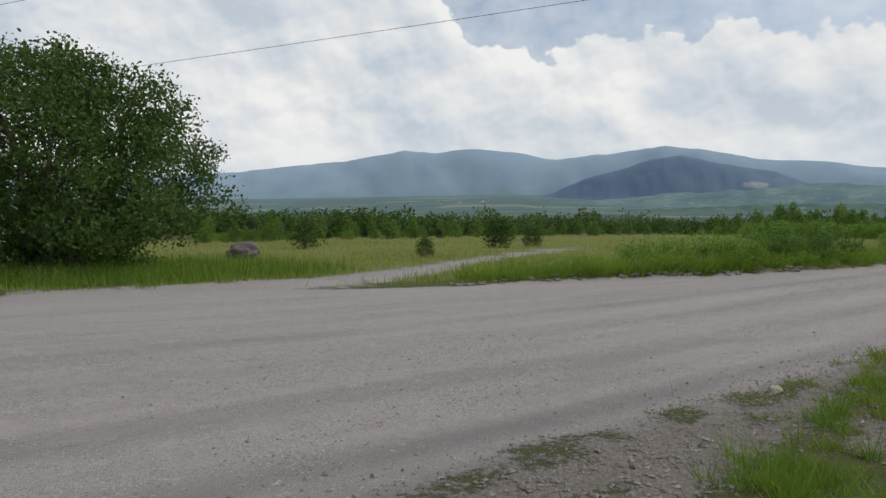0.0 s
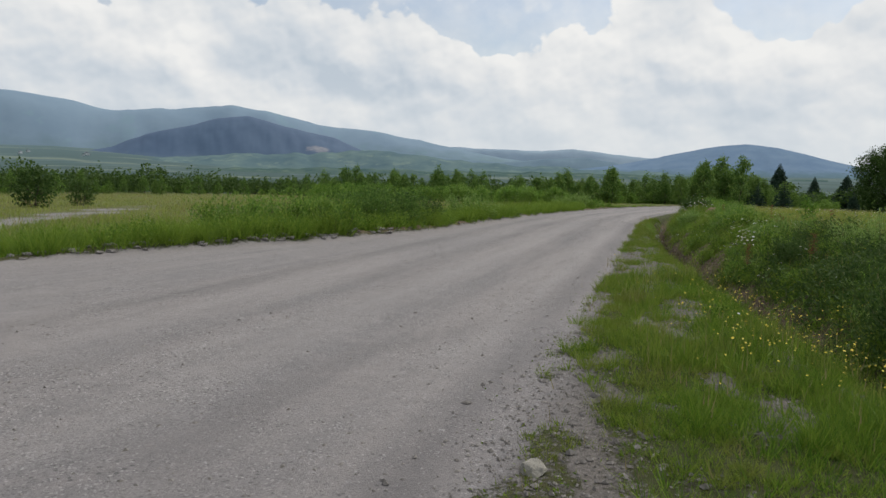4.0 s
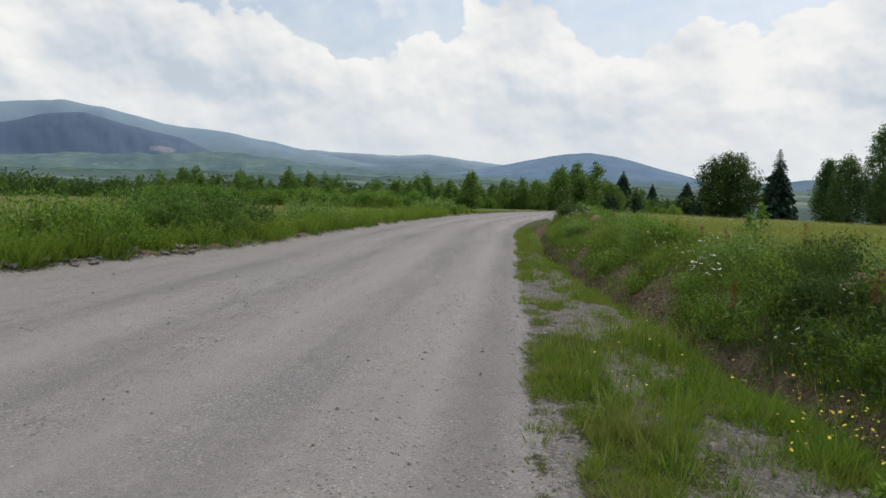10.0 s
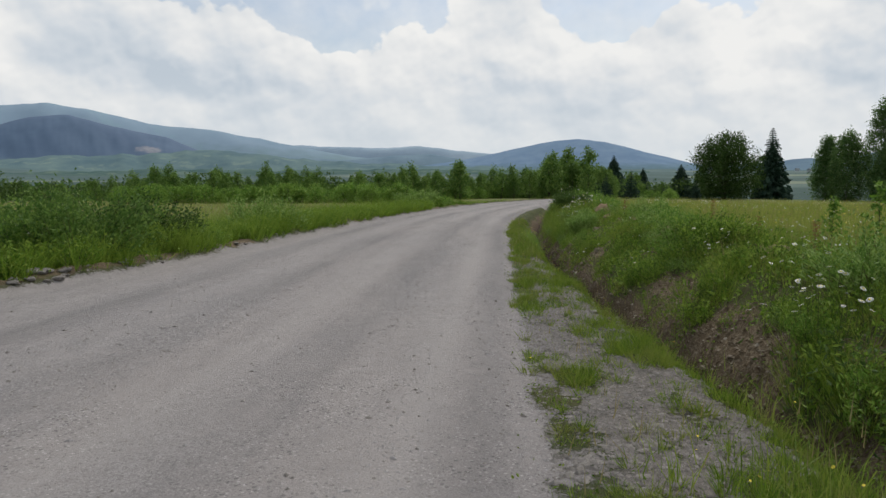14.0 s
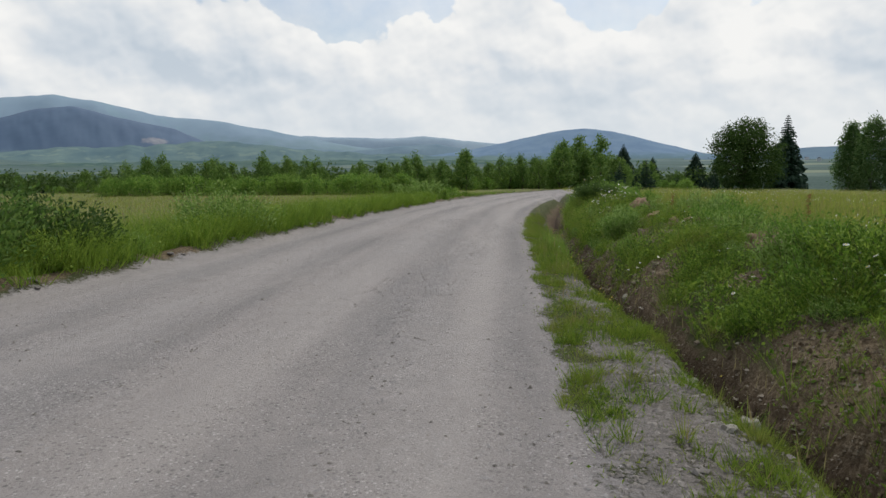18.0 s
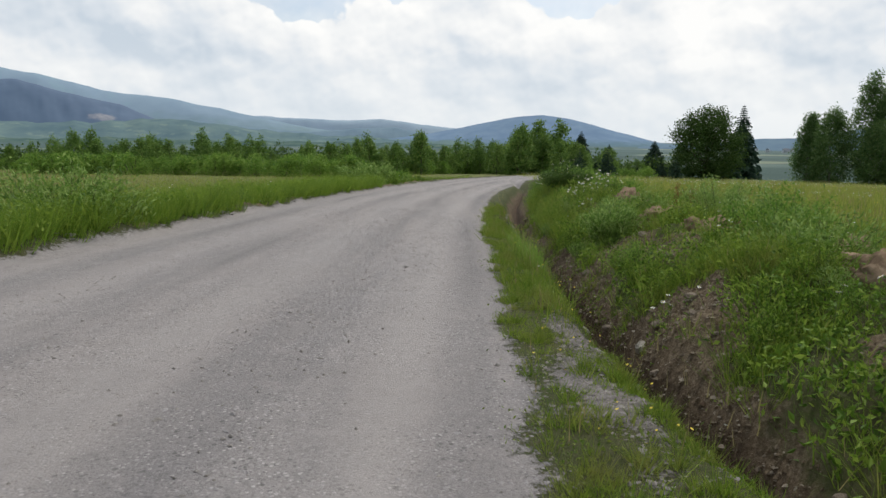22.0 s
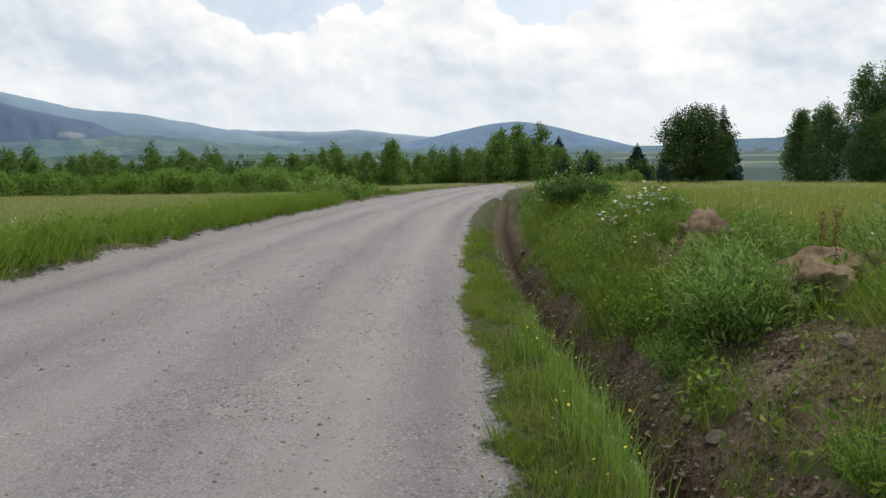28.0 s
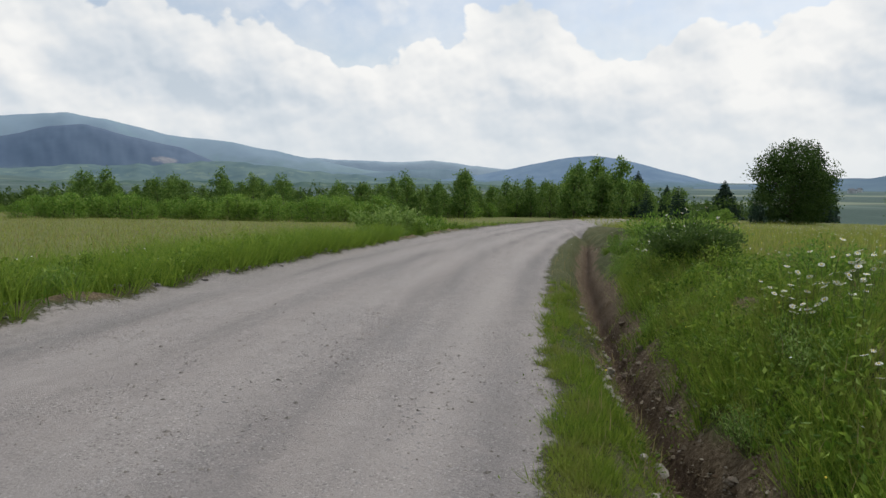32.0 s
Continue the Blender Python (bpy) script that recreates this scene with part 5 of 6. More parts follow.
def soil_plants(s, n):
    m = soil_mask(s, n)
    return np.clip(m * 3, 0, 1) * np.clip((fbm(s * 2.4, n * 2.4, 99, 3) - 0.5) * 9, 0, 1) * (np.abs(n - ditch_line(s)) > 0.1)


tufted("sparse_grass", "thin grass tufts rooted in the bare soil of the ditch", M_GRASS, scatter(14000, 11, 44, -1.2, 3.2, lambda s, n: 0.55 * soil_plants(s, n)), 20, 0.06, 0.07, 0.2, 0.006)
herbs("weeds", "small seedlings and weeds on the bare soil", M_HERB, scatter(60000, 11, 44, -1.2, 3.2, lambda s, n: soil_plants(s, n)), 0.04, 0.0, 0.14)


def hay_d(s, n):
    d = np.hypot(s - 24, n - 4)
    return np.clip((18 / np.maximum(d, 6)) ** 1.5, 0.02, 1) * (n < ditch_line(s) - 2.4)


grass("meadow_grass", "ripening yellow-green hay meadow beyond the bank", M_HAY, scatter(420000, -6, 130, -60, -0.5, hay_d), 0.25, 0.50, 0.022, 0.3, 1)
grass("meadow_grass", "fresh green undergrowth of the hay meadow", M_MEADOW, scatter(200000, 0, 90, -30, -0.3, hay_d), 0.18, 0.36, 0.022, 0.35, 1)


def left_d(s, n):
    e = n - road_left(s)
    return bare(s, n) * (e > 0.1) * np.clip(1.1 - e / 6, 0, 1) * np.clip(1.3 - np.abs(s - 34) / 60, 0.25, 1)


def left_h(s, n):
    return tuft_h(s, n) * np.clip((s - 6) / 11, 0.25, 1)


tufted("verge_grass", "lush deep green grass tufts along the far road edge", M_RANK, scatter(26000, 14, 62, 7, 18, lambda s, n: left_d(s, n) * np.clip(1.3 - (n - road_left(s)) / 4, 0.15, 1)), 22, 0.14, 0.3, 0.85, 0.014)
grass("verge_grass", "deep green grass along the far road edge", M_RANK, scatter(110000, 6, 90, 3, 20, left_d), 0.16, 0.42, 0.015, 0.45, 1, left_h)
grass("verge_grass", "bright green grass along the far road edge", M_GRASS, scatter(80000, -14, 90, 3, 26, left_d), 0.14, 0.36, 0.015, 0.45, 1, left_h)
herbs("weeds", "broad-leaved weeds along the far road edge", M_RANK, scatter(140000, 15, 62, 8, 17, lambda s, n: left_d(s, n) * np.clip(1.2 - (n - road_left(s)) / 2.2, 0, 1)), 0.09, 0.02, 0.52)


def below_willow(s, n):
    x, y = to_xy(s, n)
    return bare(s, n) * (n > road_left(s) + 0.5) * np.clip(1.5 - np.hypot(x + 11.0, y - 23.0) / 7.5, 0, 1) * np.clip((n - road_left(s)) / 2.5, 0.3, 1)


grass("tall_grass", "tall dark green grass below the willow tree", M_RANK, scatter(60000, -10, 14, 18, 34, below_willow), 0.25, 0.75, 0.016, 0.4, 1)


def left_meadow(s, n):
    d = np.hypot(s - 14, n - 4)
    return bare(s, n) * (n > road_left(s) + 1.2) * np.clip((26 / np.maximum(d, 10)) ** 1.3, 0.04, 1)


grass("meadow_grass", "dry yellowish meadow beyond the far verge", M_HAY, scatter(300000, -20, 130, 8, 75, left_meadow), 0.14, 0.30, 0.02, 0.45, 1)
grass("meadow_grass", "greener patches in the far meadow", M_MEADOW, scatter(300000, -20, 130, 8, 75, lambda s, n: left_meadow(s, n) * np.clip((fbm(s * 0.12, n * 0.12, 97, 3) - 0.4) * 6, 0.15, 1)), 0.12, 0.30, 0.02, 0.45, 1)


def weed_clumps():
    """Weeds of several kinds, repeated along both sides of the road."""
    g = np.random.default_rng(140)
    kinds = [(0.55, 0.42, 1301, M_HERB, "leafy dark green weed clump on the roadside bank", 520, 0.082, 0.28, 14),
             (0.75, 0.38, 1302, M_SHRUB, "tall bright green weed clump on the roadside bank", 470, 0.092, 0.26, 14),
             (0.45, 0.45, 1303, M_RANK, "low spreading weed clump on the roadside bank", 450, 0.074, 0.32, 14),
             (0.70, 0.40, 1304, M_WILLOW, "grey-green mugwort clump on the roadside bank", 480, 0.088, 0.22, 14),
             (0.90, 0.30, 1305, M_HERB, "tall upright dock plant on the roadside bank", 380, 0.098, 0.28, 8)]
    spots = []
    for i in range(250):
        s = g.uniform(8, 56)
        n = float(ditch_line(np.array([s]))[0]) - 0.45 - abs(g.normal(0, 1.0))
        if float(soil_mask(np.array([s]), np.array([n]))[0]) < 0.6 and float(off_mounds(np.array([s]), np.array([n]))[0]) > 0.5:
            spots.append((s, n, int(g.integers(0, 5)), g.uniform(0.35, 0.8) * (0.8 if s > 29 else 1.0) * (1.6 if g.uniform() < 0.22 else 1.0)))
    for i in range(165):
        s = g.uniform(17, 74)
        n = float(road_left(np.array([s]))[0]) + 0.45 + abs(g.normal(0, 0.9)) * (1.7 if s < 32 else 0.8)
        spots.append((s, n, int(g.integers(0, 5)), g.uniform(0.8, 1.4) * (1.15 if s < 30 else 0.8)))
    made = {}
    for s, n, k, size in spots:
        x, y = to_xy(s, n)
        if k not in made:
            made[k] = willow_shrub(s, n, *kinds[k])
            made[k]["group"], made[k]["category"], made[k].name = "roadside weeds", "weeds", "weed_clump"
        else:
            set_at(made[k], x, y, g.uniform(0, 360), size)


weed_clumps()


# ---- stones ----
def lump(seed, subdiv=1, flat=0.7, rough=0.25):
    """A rough stone of radius about one."""
    bm = bmesh.new()
    bmesh.ops.create_icosphere(bm, subdivisions=subdiv, radius=1.0)
    g = np.random.default_rng(seed)
    off = Vector(g.uniform(-50, 50, 3))
    for vert in bm.verts:
        k = 1 + rough * 2 * noise.noise(vert.co * 1.1 + off) + rough * noise.noise(vert.co * 2.7 + off)
        vert.co = vert.co * k
        vert.co.z *= flat
        vert.co.x *= 1.2
    me = bpy.data.meshes.new("stone")
    bm.to_mesh(me)
    bm.free()
    return me


def crumbs(name, label, category, material, places, r, flat=(0.5, 0.9), lift=0.25):
    """Small angular pieces lying on the ground."""
    oct_v = np.array([[1, 0, 0], [-1, 0, 0], [0, 1, 0], [0, -1, 0], [0, 0, 1], [0, 0, -0.6]], float)
    oct_f = np.array([[0, 2, 4], [2, 1, 4], [1, 3, 4], [3, 0, 4]])
    s, n, x, y, z = places
    k = len(x)
    base = oct_v[None] * (1 + rng.uniform(-0.35, 0.35, (k, 6, 1)))
    base = base * np.stack([rand(0.9, 1.5, k), rand(0.7, 1.1, k), rand(*flat, k)], -1)[:, None] * r[:, None, None]
    th = rand(0, 6.28, k)
    c, q = np.cos(th)[:, None], np.sin(th)[:, None]
    vx = base[..., 0] * c - base[..., 1] * q + x[:, None]
    vy = base[..., 0] * q + base[..., 1] * c + y[:, None]
    vz = base[..., 2] + z[:, None] + r[:, None] * lift
    f = (np.arange(k)[:, None, None] * 6 + oct_f[None]).reshape(-1, 3)
    tagged(new(name, mesh_of(name, np.stack([vx, vy, vz], -1).reshape(-1, 3), [f], material)), label, category, kind="stuff")


def pebbles():
    """Loose gravel lying on the road, densest between the wheel tracks."""

    def dens(s, n):
        w = n - road_right(s)
        rows = 0.10 + 0.9 * np.clip((fbm(s * 0.22, n * 1.7, 201, 3) - 0.45) * 5, 0, 1)
        edge_ = np.exp(-((w + 0.1) / 0.45) ** 2)
        return gravel_mask(s, n) * np.clip(rows + 0.8 * edge_, 0, 1) * (w > -0.15) * np.clip(1.25 - w / 7, 0.06, 1)

    p = scatter(170000, 1.5, 42, 0.2, 13, dens)
    crumbs("gravel", "loose grey gravel scattered over the road", "gravel", M_STONE, p, np.clip(rng.lognormal(math.log(0.0075), 0.4, len(p[0])), 0.004, 0.022), (0.22, 0.45), 0.05)
    p = scatter(45000, 11, 30, 1.8, 3.75, lambda s, n: np.clip(gravel_mask(s, n) * 1.4, 0, 1))
    crumbs("gravel", "coarse earthy gravel between road and ditch", "gravel", M_GRIT, p, np.clip(rng.lognormal(math.log(0.0115), 0.45, len(p[0])), 0.005, 0.035), (0.3, 0.6), 0.05)
    p = scatter(30000, 1.5, 42, 3.5, 11, lambda s, n: 0.5 * dens(s, n) + 0.02)
    crumbs("gravel", "larger loose stones on the road", "gravel", M_GRIT, p, np.clip(rng.lognormal(math.log(0.010), 0.35, len(p[0])), 0.006, 0.024), (0.4, 0.7), 0.1)
    p = scatter(70000, -1.5, 11, -4, 4.2, lambda s, n: np.clip(gravel_mask(s, n) * 1.3, 0, 1) * np.clip((3.9 + 0.02 * s - n) / 0.8, 0.05, 1))
    crumbs("gravel", "coarse grey gravel strewn over the shoulder", "gravel", M_GRIT, p, np.clip(rng.lognormal(math.log(0.0095), 0.45, len(p[0])), 0.004, 0.03))


def soil_crumbs():
    """Crumbled earth in the ditch and on the bare flanks of the bank."""
    k = Mat("crumbled earth", 0.95, 0.1)
    c = k.ramp(k.island(), [(0.0, (0.070, 0.048, 0.028)), (0.5, (0.145, 0.112, 0.072)), (0.75, (0.230, 0.190, 0.135)), (1.0, (0.40, 0.355, 0.28))])
    k.color(k.mix(k.ramp(k.noise(30, 4), [(0.3, 0.0), (0.7, 0.6)]), c, k.mix(0.5, c, (0.05, 0.035, 0.028))))
    p = scatter(200000, 12, 44, -1.5, 3.4, lambda s, n: np.clip(soil_mask(s, n) * 1.6 - 0.5, 0, 1) * np.clip(1.2 - np.abs(s - 27) / 24, 0.1, 1))
    crumbs("earth_crumbs", "crumbled brown earth in the ditch and on its banks", "soil", k.m, p, np.clip(rng.lognormal(math.log(0.0085), 0.55, len(p[0])), 0.003, 0.035), (0.6, 1.0), 0.1)


soil_crumbs()
pebbles()
ROCKS = [lump(300 + k, 2, 0.6 + 0.08 * k, 0.3) for k in range(5)]
for me in ROCKS:
    me.materials.append(M_ROCK)


PALE = [lump(320 + k, 2, 0.6 + 0.08 * k, 0.3) for k in range(5)]
for me in PALE:
    me.materials.append(stone_material("pale stone", (0.25, 0.23, 0.185), (0.46, 0.435, 0.37)))


def rock(s, n, size, k, turn, label, group="", sink=0.3):
    x, y = to_xy(s, n)
    ob = new("rock", (PALE if "pale angular" in label else ROCKS)[k])
    ob.matrix_world = pose(x, y, gz(x, y) + size * (0.55 - sink), random.uniform(-15, 15), random.uniform(-15, 15), turn) @ Matrix.Scale(size, 4)
    return tagged(ob, label, "rock", group)


def ditch_rocks():
    g = np.random.default_rng(310)
    for i in range(90):
        s = g.uniform(17, 44)
        n = float(ditch_line(np.array([s]))[0]) + g.normal(-0.15, 0.2)
        rock(s, n, float(np.clip(g.lognormal(math.log(0.020), 0.5), 0.010, 0.06)), int(g.integers(0, 5)), g.uniform(0, 360), "rough pale brown stone lying in the ditch", "ditch stones")
    for i in range(110):
        s = g.uniform(34.5, 45) if i < 80 else g.uniform(22, 34)
        n = float(ditch_line(np.array([s]))[0]) + g.uniform(0.12, 0.42)
        rock(s, n, float(np.clip(g.lognormal(math.log(0.032), 0.45), 0.014, 0.08)), int(g.integers(0, 5)), g.uniform(0, 360), "pale angular stone bared in the wall of the ditch", "ditch stones")
    for i in range(45):
        s = g.uniform(27.5, 34)
        n = g.uniform(1.3, 2.5)
        rock(s, n, float(np.clip(g.lognormal(math.log(0.026), 0.5), 0.012, 0.08)), int(g.integers(0, 5)), g.uniform(0, 360), "rough reddish stone in the bare soil bank", "bank stones")
    for s, n, size, k in ((23.4, 2.75, 0.05, 0), (29.5, 1.2, 0.11, 1), (34.0, 0.85, 0.13, 2), (33.6, 0.5, 0.11, 3), (29.0, 2.35, 0.07, 4), (6.9, 3.5, 0.06, 2), (30.6, 0.9, 0.08, 0), (21.9, 2.9, 0.045, 3)):
        rock(s, n, size, k, 40 * k, "pale angular stone half sunk in the ground")


ditch_rocks()


def clod_heaps():
    """Heaps of dried spoil along the crest of the bank."""
    k = Mat("dried spoil", 0.95, 0.1)
    n1, n2 = k.noise(5, 7, 0.7), k.noise(1.2, 3)
    c = k.ramp(n1, [(0.3, (0.095, 0.066, 0.042)), (0.5, (0.215, 0.152, 0.098)), (0.75, (0.38, 0.295, 0.20))])
    k.color(k.mix(k.ramp(n2, [(0.45, 0.0), (0.6, 0.4)]), c, (0.19, 0.125, 0.075)))
    k.bump(n1, 0.9, 0.05)
    for i, (s, n, a, b, h, turn) in enumerate(MOUNDS):
        x, y = to_xy(s, n)
        bm = bmesh.new()
        bmesh.ops.create_icosphere(bm, subdivisions=4, radius=1.0)
        off = Vector((i * 7.3, i * 3.1, 0))
        for vert in bm.verts:
            c0 = vert.co.copy()
            f = 1 + 0.5 * noise.noise(c0 * 1.6 + off) + 0.34 * abs(noise.noise(c0 * 4 + off)) + 0.26 * noise.noise(c0 * 8 + off) + 0.14 * noise.noise(c0 * 17 + off)
            vert.co = Vector((c0.x * a, c0.y * b, c0.z * h * 0.72)) * f
        for face in bm.faces:
            face.smooth = True
        me = bpy.data.meshes.new("soil_mound")
        bm.to_mesh(me)
        bm.free()
        me.materials.append(k.m)
        ob = new("soil_mound", me)
        ob.matrix_world = pose(x, y, gz(x, y) + h * 0.2, 0, 0, 37.4 + turn)
        tagged(ob, "heap of dried brown spoil on the crest of the bank", "soil heap", "spoil heaps")


clod_heaps()


def clod_material():
    k = Mat("grey graded soil", 0.95, 0.1)
    n1 = k.noise(16, 7, 0.7)
    k.color(k.ramp(n1, [(0.3, (0.19, 0.172, 0.156)), (0.7, (0.37, 0.345, 0.32))]))
    k.bump(n1, 0.8, 0.03)
    return k.m


M_CLOD = clod_material()


def edge_clods():
    """Grey clods pushed up along the far edge of the road by the grader."""
    g = np.random.default_rng(330)
    mes = [lump(340 + k, 3, 0.6, 0.4) for k in range(4)]
    for me in mes:
        me.materials.append(M_CLOD)
        me.polygons.foreach_set("use_smooth", np.ones(len(me.polygons), bool))
    for i in range(240):
        s = g.uniform(12.5, 24.5) if i < 160 else g.uniform(24, 52)
        n = float(road_left(np.array([s]))[0]) + g.uniform(-0.05, 0.75)
        size = g.uniform(0.03, 0.085) if i < 160 else g.uniform(0.025, 0.06)
        x, y = to_xy(s, n)
        ob = new("clod", mes[int(g.integers(0, 4))])
        ob.matrix_world = pose(x, y, gz(x, y) + size * 0.15, 0, 0, g.uniform(0, 360)) @ Matrix.Scale(size, 4)
        tagged(ob, "grey clod of graded gravel at the road edge", "clod", "road edge clods")


edge_clods()


def boulder():
    x, y = -9.6, 35.4
    me = lump(350, 4, 0.78, 0.16)
    me.materials.append(M_BOULDER)
    for p in me.polygons:
        p.use_smooth = True
    ob = new("boulder", me)
    ob.matrix_world = pose(x, y, gz(x, y) + 0.3, 0, 0, 20) @ Matrix.Scale(0.68, 4)
    tagged(ob, "large weathered grey-brown boulder beside the willow tree", "boulder")


boulder()


# ---- flowers ----
def daisy_head():
    """White rays round a yellow disc, radius one."""
    bm = bmesh.new()
    c = bm.verts.new((0, 0, 0.12))
    for i in range(12):
        a = 2 * math.pi * i / 12
        d = 0.2
        p0 = bm.verts.new((0.25 * math.cos(a), 0.25 * math.sin(a), 0.05))
        p1 = bm.verts.new((math.cos(a - d), math.sin(a - d), -0.06))
        p2 = bm.verts.new((math.cos(a + d), math.sin(a + d), -0.06))
        bm.faces.new((p0, p1, p2))
    ring = [bm.verts.new((0.34 * math.cos(2 * math.pi * i / 8), 0.34 * math.sin(2 * math.pi * i / 8), 0.07)) for i in range(8)]
    for i in range(8):
        bm.faces.new((c, ring[i], ring[(i + 1) % 8])).material_index = 1
    me = bpy.data.meshes.new("blossom")
    bm.to_mesh(me)
    bm.free()
    me.materials.append(M_PETAL)
    me.materials.append(M_YELLOW)
    return me


HEAD = daisy_head()


def daisy_clump(s, n, count, spread, hgt, seed, label="clump of white ox-eye daisies in bloom on the bank"):
    g = np.random.default_rng(seed)
    x, y = to_xy(s, n)
    z0 = gz(x, y)
    ob = thing("daisy_clump", (x, y, z0), label, "flowers", "daisies on the bank")
    stems, low = [], []
    for k in range(count):
        a, q = g.uniform(0, 6.28), spread * math.sqrt(g.uniform(0, 1))
        bx, by = q * math.cos(a), q * math.sin(a)
        bz = gz(x + bx, y + by) - z0
        h = hgt * g.uniform(0.7, 1.1)
        tip = (bx + g.normal(0, 0.04), by + g.normal(0, 0.04), bz + h)
        stems.append(limb((bx, by, bz - 0.02), tip, 0.003, 0.002, 3, 2, 0.03, seed + k))
        low.append(np.stack([g.normal(bx, 0.04, 14), g.normal(by, 0.04, 14), bz + g.uniform(0.0, h * 0.7, 14)], -1))
        head = part("blossom", HEAD, ob)
        head.matrix_basis = pose(*tip, g.uniform(-35, 35), g.uniform(-35, 35), g.uniform(0, 360)) @ Matrix.Scale(g.uniform(0.020, 0.030), 4)
    j = join(stems)
    tagged(part("stem", mesh_of("stem", j[0], [j[1]], M_STEM), ob), kind="stuff")
    v, f = leaf_cloud(np.concatenate(low), 0.05, 0.018, -0.3)
    part("foliage", mesh_of("foliage", v, [f], M_HERB), ob)


for spec in ((38.6, 1.1, 46, 0.65, 0.62, 401), (37.9, 1.45, 26, 0.45, 0.55, 402), (39.8, 0.9, 16, 0.5, 0.5, 403), (19.8, 0.9, 24, 0.5, 0.55, 404), (20.6, 1.1, 10, 0.4, 0.4, 405),
             (24.3, 0.7, 14, 0.6, 0.5, 406), (44.6, 1.15, 26, 0.75, 0.85, 407), (46.4, 0.4, 22, 0.7, 0.6, 408), (25.7, 1.55, 4, 0.25, 0.35, 409), (28.6, 2.2, 5, 0.2, 0.4, 410),
             (30.2, 1.0, 6, 0.5, 0.35, 411), (36.6, 1.55, 8, 0.35, 0.4, 413), (16.6, 0.7, 8, 0.5, 0.4, 414), (27.0, 1.0, 6, 0.6, 0.4, 415), (21.6, 0.6, 14, 0.6, 0.5, 416)):
    daisy_clump(*spec)


def specks(name, label, mat, places, r, lo, hi):
    """Small blossoms seen from afar: little tilted six-sided discs over the grass."""
    s, n, x, y, z = places
    k = len(x)
    a = np.arange(6) * np.pi / 3
    disc = np.stack([np.cos(a), np.sin(a), np.zeros(6)], -1)
    rr = r * rand(0.7, 1.3, k)
    tx, ty = rand(-0.6, 0.6, k), rand(-0.6, 0.6, k)
    vx = disc[None, :, 0] * rr[:, None] + x[:, None]
    vy = disc[None, :, 1] * rr[:, None] + y[:, None]
    vz = (disc[None, :, 0] * tx[:, None] + disc[None, :, 1] * ty[:, None]) * rr[:, None] + (z + rand(lo, hi, k))[:, None]
    i = np.arange(k)[:, None] * 6
    f = np.concatenate([i + np.array([[0, 1, 2, 3]]), i + np.array([[0, 3, 4, 5]])])
    tagged(new(name, mesh_of(name, np.stack([vx, vy, vz], -1).reshape(-1, 3), [f], mat)), label, "flowers", kind="stuff")


def drift(s, n, seed, cut):
    return np.clip((fbm(s * 0.25, n * 0.25, seed, 3) - cut) * 6, 0, 1)


specks("meadow_flowers", "white daisies scattered through the hay meadow", M_PETAL,
       scatter(34000, 6, 110, -45, -0.5, lambda s, n: (n < ditch_line(s) - 2.2) * drift(s, n, 501, 0.45) * np.clip((22 / np.hypot(s - 22, n - 4)) ** 1.2, 0.05, 1)), 0.014, 0.28, 0.46)
specks("meadow_flowers", "yellow blossoms scattered through the hay meadow", M_YELLOW,
       scatter(12000, 6, 90, -40, -0.5, lambda s, n: (n < ditch_line(s) - 2.0) * drift(s, n, 503, 0.45) * np.clip((20 / np.hypot(s - 22, n - 4)) ** 1.2, 0.05, 1)), 0.014, 0.25, 0.42)
specks("verge_flowers", "small yellow blossoms in the roadside verge", M_YELLOW,
       scatter(12000, 8, 42, -0.6, 3.8, lambda s, n: (tall_tuft(s, n) * 0.35 + 0.6 * np.exp(-((n - 3.3) / 0.22) ** 2) * (s > 25) * (s < 35) + 0.07 * verge_d(s, n) + 0.09 * bank_d(s, n)) * np.clip((fbm(s * 1.7, n * 1.7, 506, 3) - 0.5) * 8, 0, 1)), 0.0075, 0.12, 0.42)
specks("verge_flowers", "spikes of yellow bedstraw in the tall roadside grass", M_YELLOW,
       scatter(9000, 8.5, 18, -0.4, 3.2, lambda s, n: np.clip(1.5 - np.hypot((s - 11.5) / 2.6, (n - 1.5) / 0.9), 0, 1) * np.clip((fbm(s * 5.5, n * 5.5, 512, 2) - 0.55) * 9, 0, 1)), 0.009, 0.18, 0.5)
specks("bank_flowers", "small white blossoms among the weeds of the bank", M_PETAL,
       scatter(2600, 10, 60, -1.5, 3.6, lambda s, n: (0.22 * bank_d(s, n) + 0.06 * verge_d(s, n)) * drift(s, n * 2, 507, 0.42)), 0.011, 0.12, 0.5)
specks("verge_flowers", "white umbels along the far verge", M_PETAL,
       scatter(2500, -8, 80, 8, 24, lambda s, n: 0.4 * left_d(s, n) * drift(s, n, 509, 0.5)), 0.015, 0.35, 0.7)


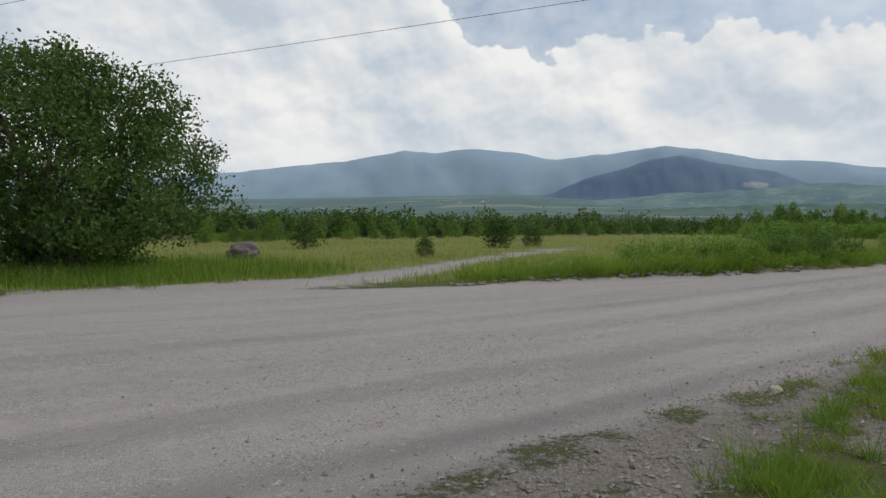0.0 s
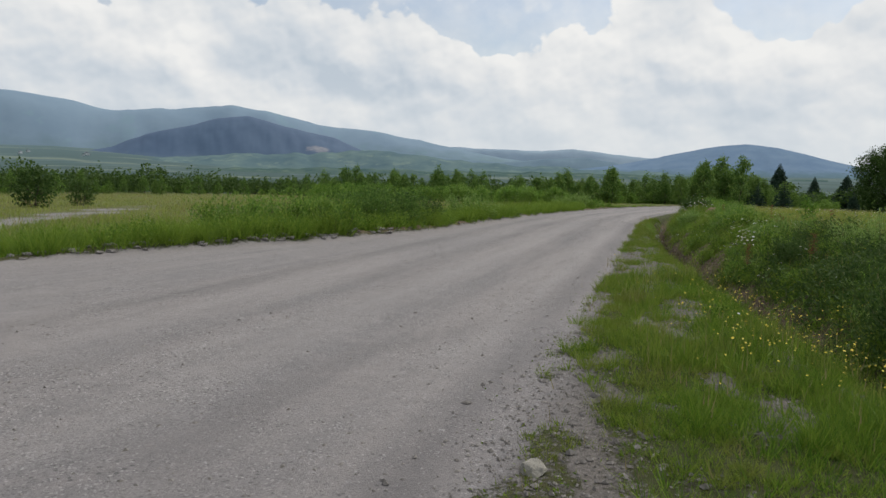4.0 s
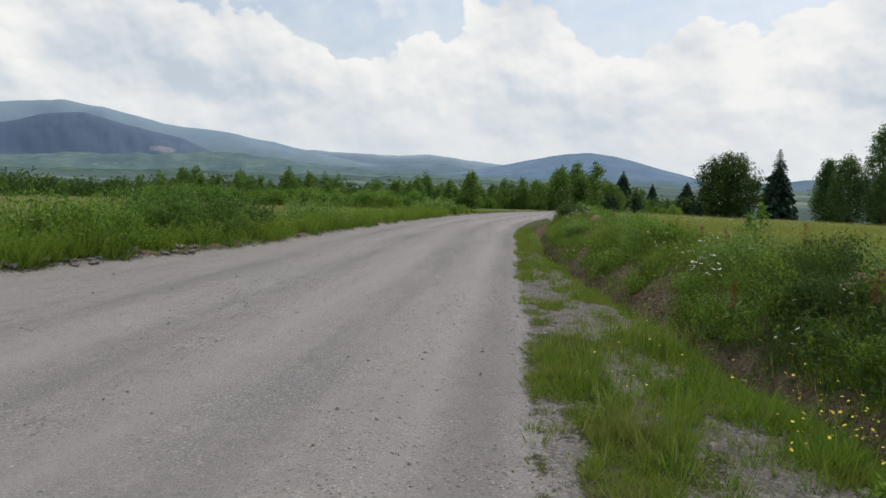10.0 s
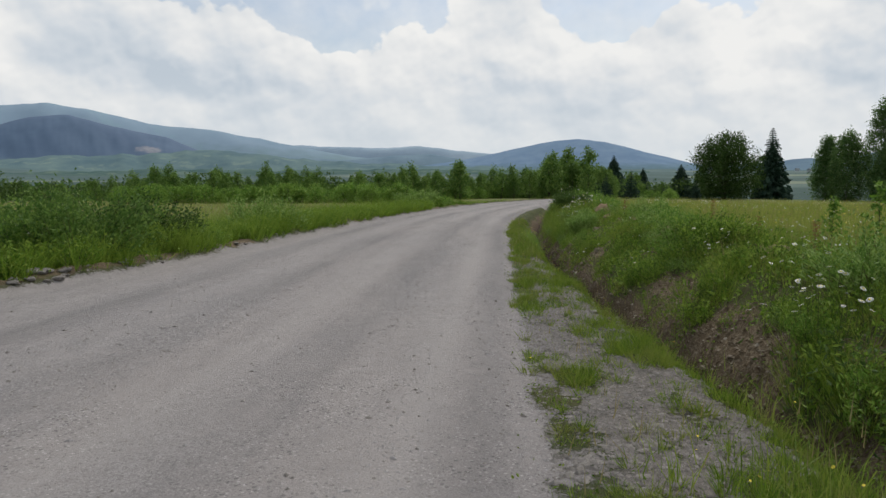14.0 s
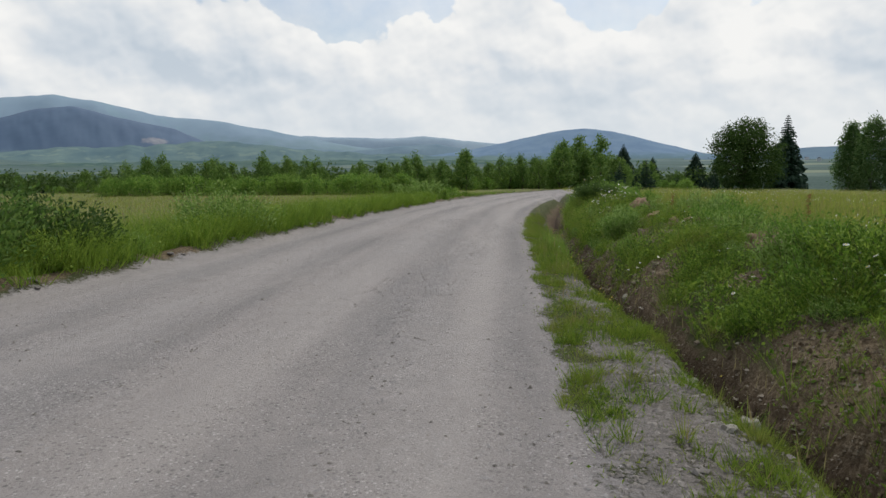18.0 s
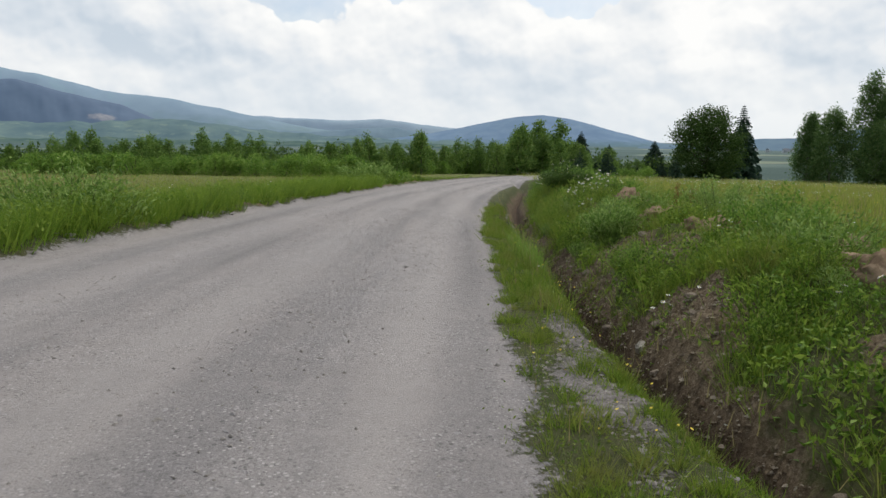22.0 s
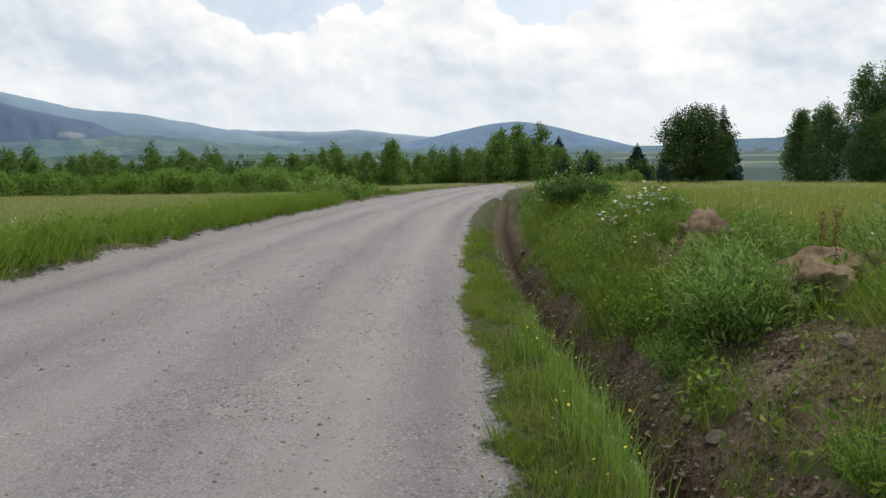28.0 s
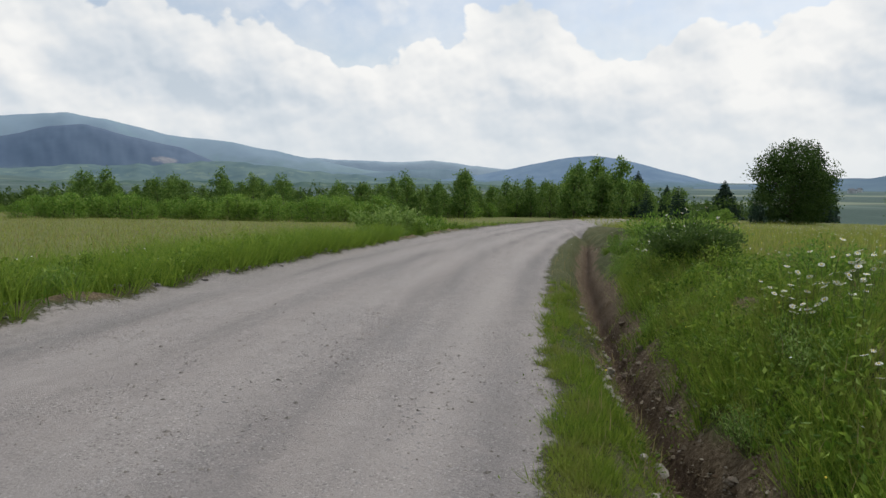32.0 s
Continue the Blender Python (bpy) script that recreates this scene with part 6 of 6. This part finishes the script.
def seed_heads():
    """Ripe grass panicles: the reddish and straw-coloured haze over the meadows."""
    for name, lab, mat, places, w in (
            ("grass_heads", "straw-coloured seed heads over the hay meadow", M_STRAW, scatter(60000, 4, 110, -50, -0.5, lambda s, n: hay_d(s, n) * 0.8), 0.012),
            ("grass_heads", "straw-coloured seed heads on the far meadow", M_STRAW, scatter(50000, -10, 110, 10, 70, lambda s, n: left_meadow(s, n) * 0.8), 0.022),
            ("grass_heads", "pale seed heads along the verge and bank", M_STRAW, scatter(16000, 5, 50, -2, 3.8, lambda s, n: 0.4 * bank_d(s, n) + 0.5 * verge_d(s, n)), 0.006)):
        s, n, x, y, z = places
        k = len(x)
        lift = rand(0.34, 0.55, k) if "pale" not in lab else rand(0.22, 0.5, k)
        v, f = blades(x, y, z + lift - 0.1, rand(0.1, 0.18, k), w * rand(0.7, 1.3, k), 0.3, 1)
        tagged(new(name, mesh_of(name, v, f, mat)), lab, "grass", kind="stuff")


seed_heads()


def dock(s, n, hgt, seed):
    """A dock with a rusty seed spike."""
    g = np.random.default_rng(seed)
    x, y = to_xy(s, n)
    ob = thing("dock_plant", (x, y, gz(x, y)), "dock plant with a rusty brown seed spike", "weeds", "docks on the bank")
    st = limb((0, 0, -0.03), (0.02, 0.01, hgt), 0.006, 0.002, 4, 3, 0.02, seed)
    part("stem", mesh_of("stem", st[0], [st[1]], M_STEM), ob)
    k = 260
    t = g.uniform(0.5, 1.0, k)
    c = np.stack([g.normal(0, 0.028, k), g.normal(0, 0.028, k), hgt * t], -1)
    v, f = leaf_cloud(c, 0.022, 0.014)
    tagged(part("seed_spike", mesh_of("seed_spike", v, [f], M_RUST), ob, "rusty brown seed spike"), kind="stuff")
    c = np.stack([g.normal(0, 0.06, 40), g.normal(0, 0.06, 40), hgt * g.uniform(0.0, 0.45, 40)], -1)
    v, f = leaf_cloud(c, 0.13, 0.04, 0.0)
    part("foliage", mesh_of("foliage", v, [f], M_HERB), ob)


for i, (s, n, h) in enumerate(((18.0, 1.2, 0.8), (23.2, -0.2, 0.9), (34.9, 0.3, 0.85), (26.4, -0.6, 0.8), (30.2, -0.9, 0.9), (21.2, -0.9, 1.0), (36.6, -0.5, 0.7), (16.2, 0.4, 0.7))):
    dock(s, n, h, 600 + i)


# ---- overhead wires ----
def wire(a, b, sag, label):
    cu = bpy.data.curves.new("wire", "CURVE")
    cu.dimensions, cu.bevel_depth, cu.bevel_resolution = "3D", 0.009, 1
    sp = cu.splines.new("POLY")
    sp.points.add(40)
    for i in range(41):
        t = i / 40
        sp.points[i].co = (a[0] + (b[0] - a[0]) * t, a[1] + (b[1] - a[1]) * t, a[2] + (b[2] - a[2]) * t - sag * 4 * t * (1 - t), 1)
    cu.materials.append(M_WIRE)
    tagged(new("overhead_wire", cu), label, "wire")


wire((36.4, 10.1, 9.05), (-34.0, 40.2, 7.85), 0.25, "thin dark overhead wire crossing above the road")
wire((35.0, 7.3, 11.0), (-35.4, 37.4, 10.4), 0.25, "thin dark upper overhead wire crossing above the road")


# ---- houses in the valley ----
def house_meshes(seed):
    g = np.random.default_rng(seed)
    w, d, h = g.uniform(8, 14), g.uniform(7, 9), g.uniform(3.5, 6)
    r = h + g.uniform(2.5, 4)
    body = (np.array([[-w, -d, -2], [w, -d, -2], [w, d, -2], [-w, d, -2], [-w, -d, h], [w, -d, h], [w, d, h], [-w, d, h]]) / np.array([2, 2, 1]),
            np.array([[0, 1, 5, 4], [1, 2, 6, 5], [2, 3, 7, 6], [3, 0, 4, 7]]))
    o = 0.5
    roof_v = np.array([[-w / 2 - o, -d / 2 - o, h - 0.2], [w / 2 + o, -d / 2 - o, h - 0.2], [w / 2 + o, d / 2 + o, h - 0.2], [-w / 2 - o, d / 2 + o, h - 0.2], [-w / 2 - o, 0, r], [w / 2 + o, 0, r]])
    return body, roof_v


# white dulled and blued: valley haze put into the wall colour
M_WALL = plain_material("white render", (0.52, 0.55, 0.56), 0.9)
M_ROOF = plain_material("grey roof", (0.19, 0.21, 0.23), 0.9)


def village():
    g = np.random.default_rng(700)
    spots = [(g.uniform(0, 9), g.uniform(2350, 2700)) for _ in range(8)]
    spots += [(g.uniform(72, 78), g.uniform(1500, 1800)) for _ in range(7)]
    for k, (b, dist) in enumerate(spots):
        x, y = dist * math.sin(radians(b)), dist * math.cos(radians(b))
        body, rv = house_meshes(710 + k)
        ob = thing("house", (x, y, gz(x, y) + 1.5), "small white house with a grey gabled roof in the valley", "house", "valley houses", turn=g.uniform(0, 180), size=0.8)
        part("wall", mesh_of("wall", body[0], [body[1]], M_WALL), ob)
        part("roof", mesh_of("roof", rv, [np.array([[0, 1, 5, 4], [2, 3, 4, 5]]), np.array([[0, 4, 3], [1, 2, 5]])], M_ROOF), ob)


village()
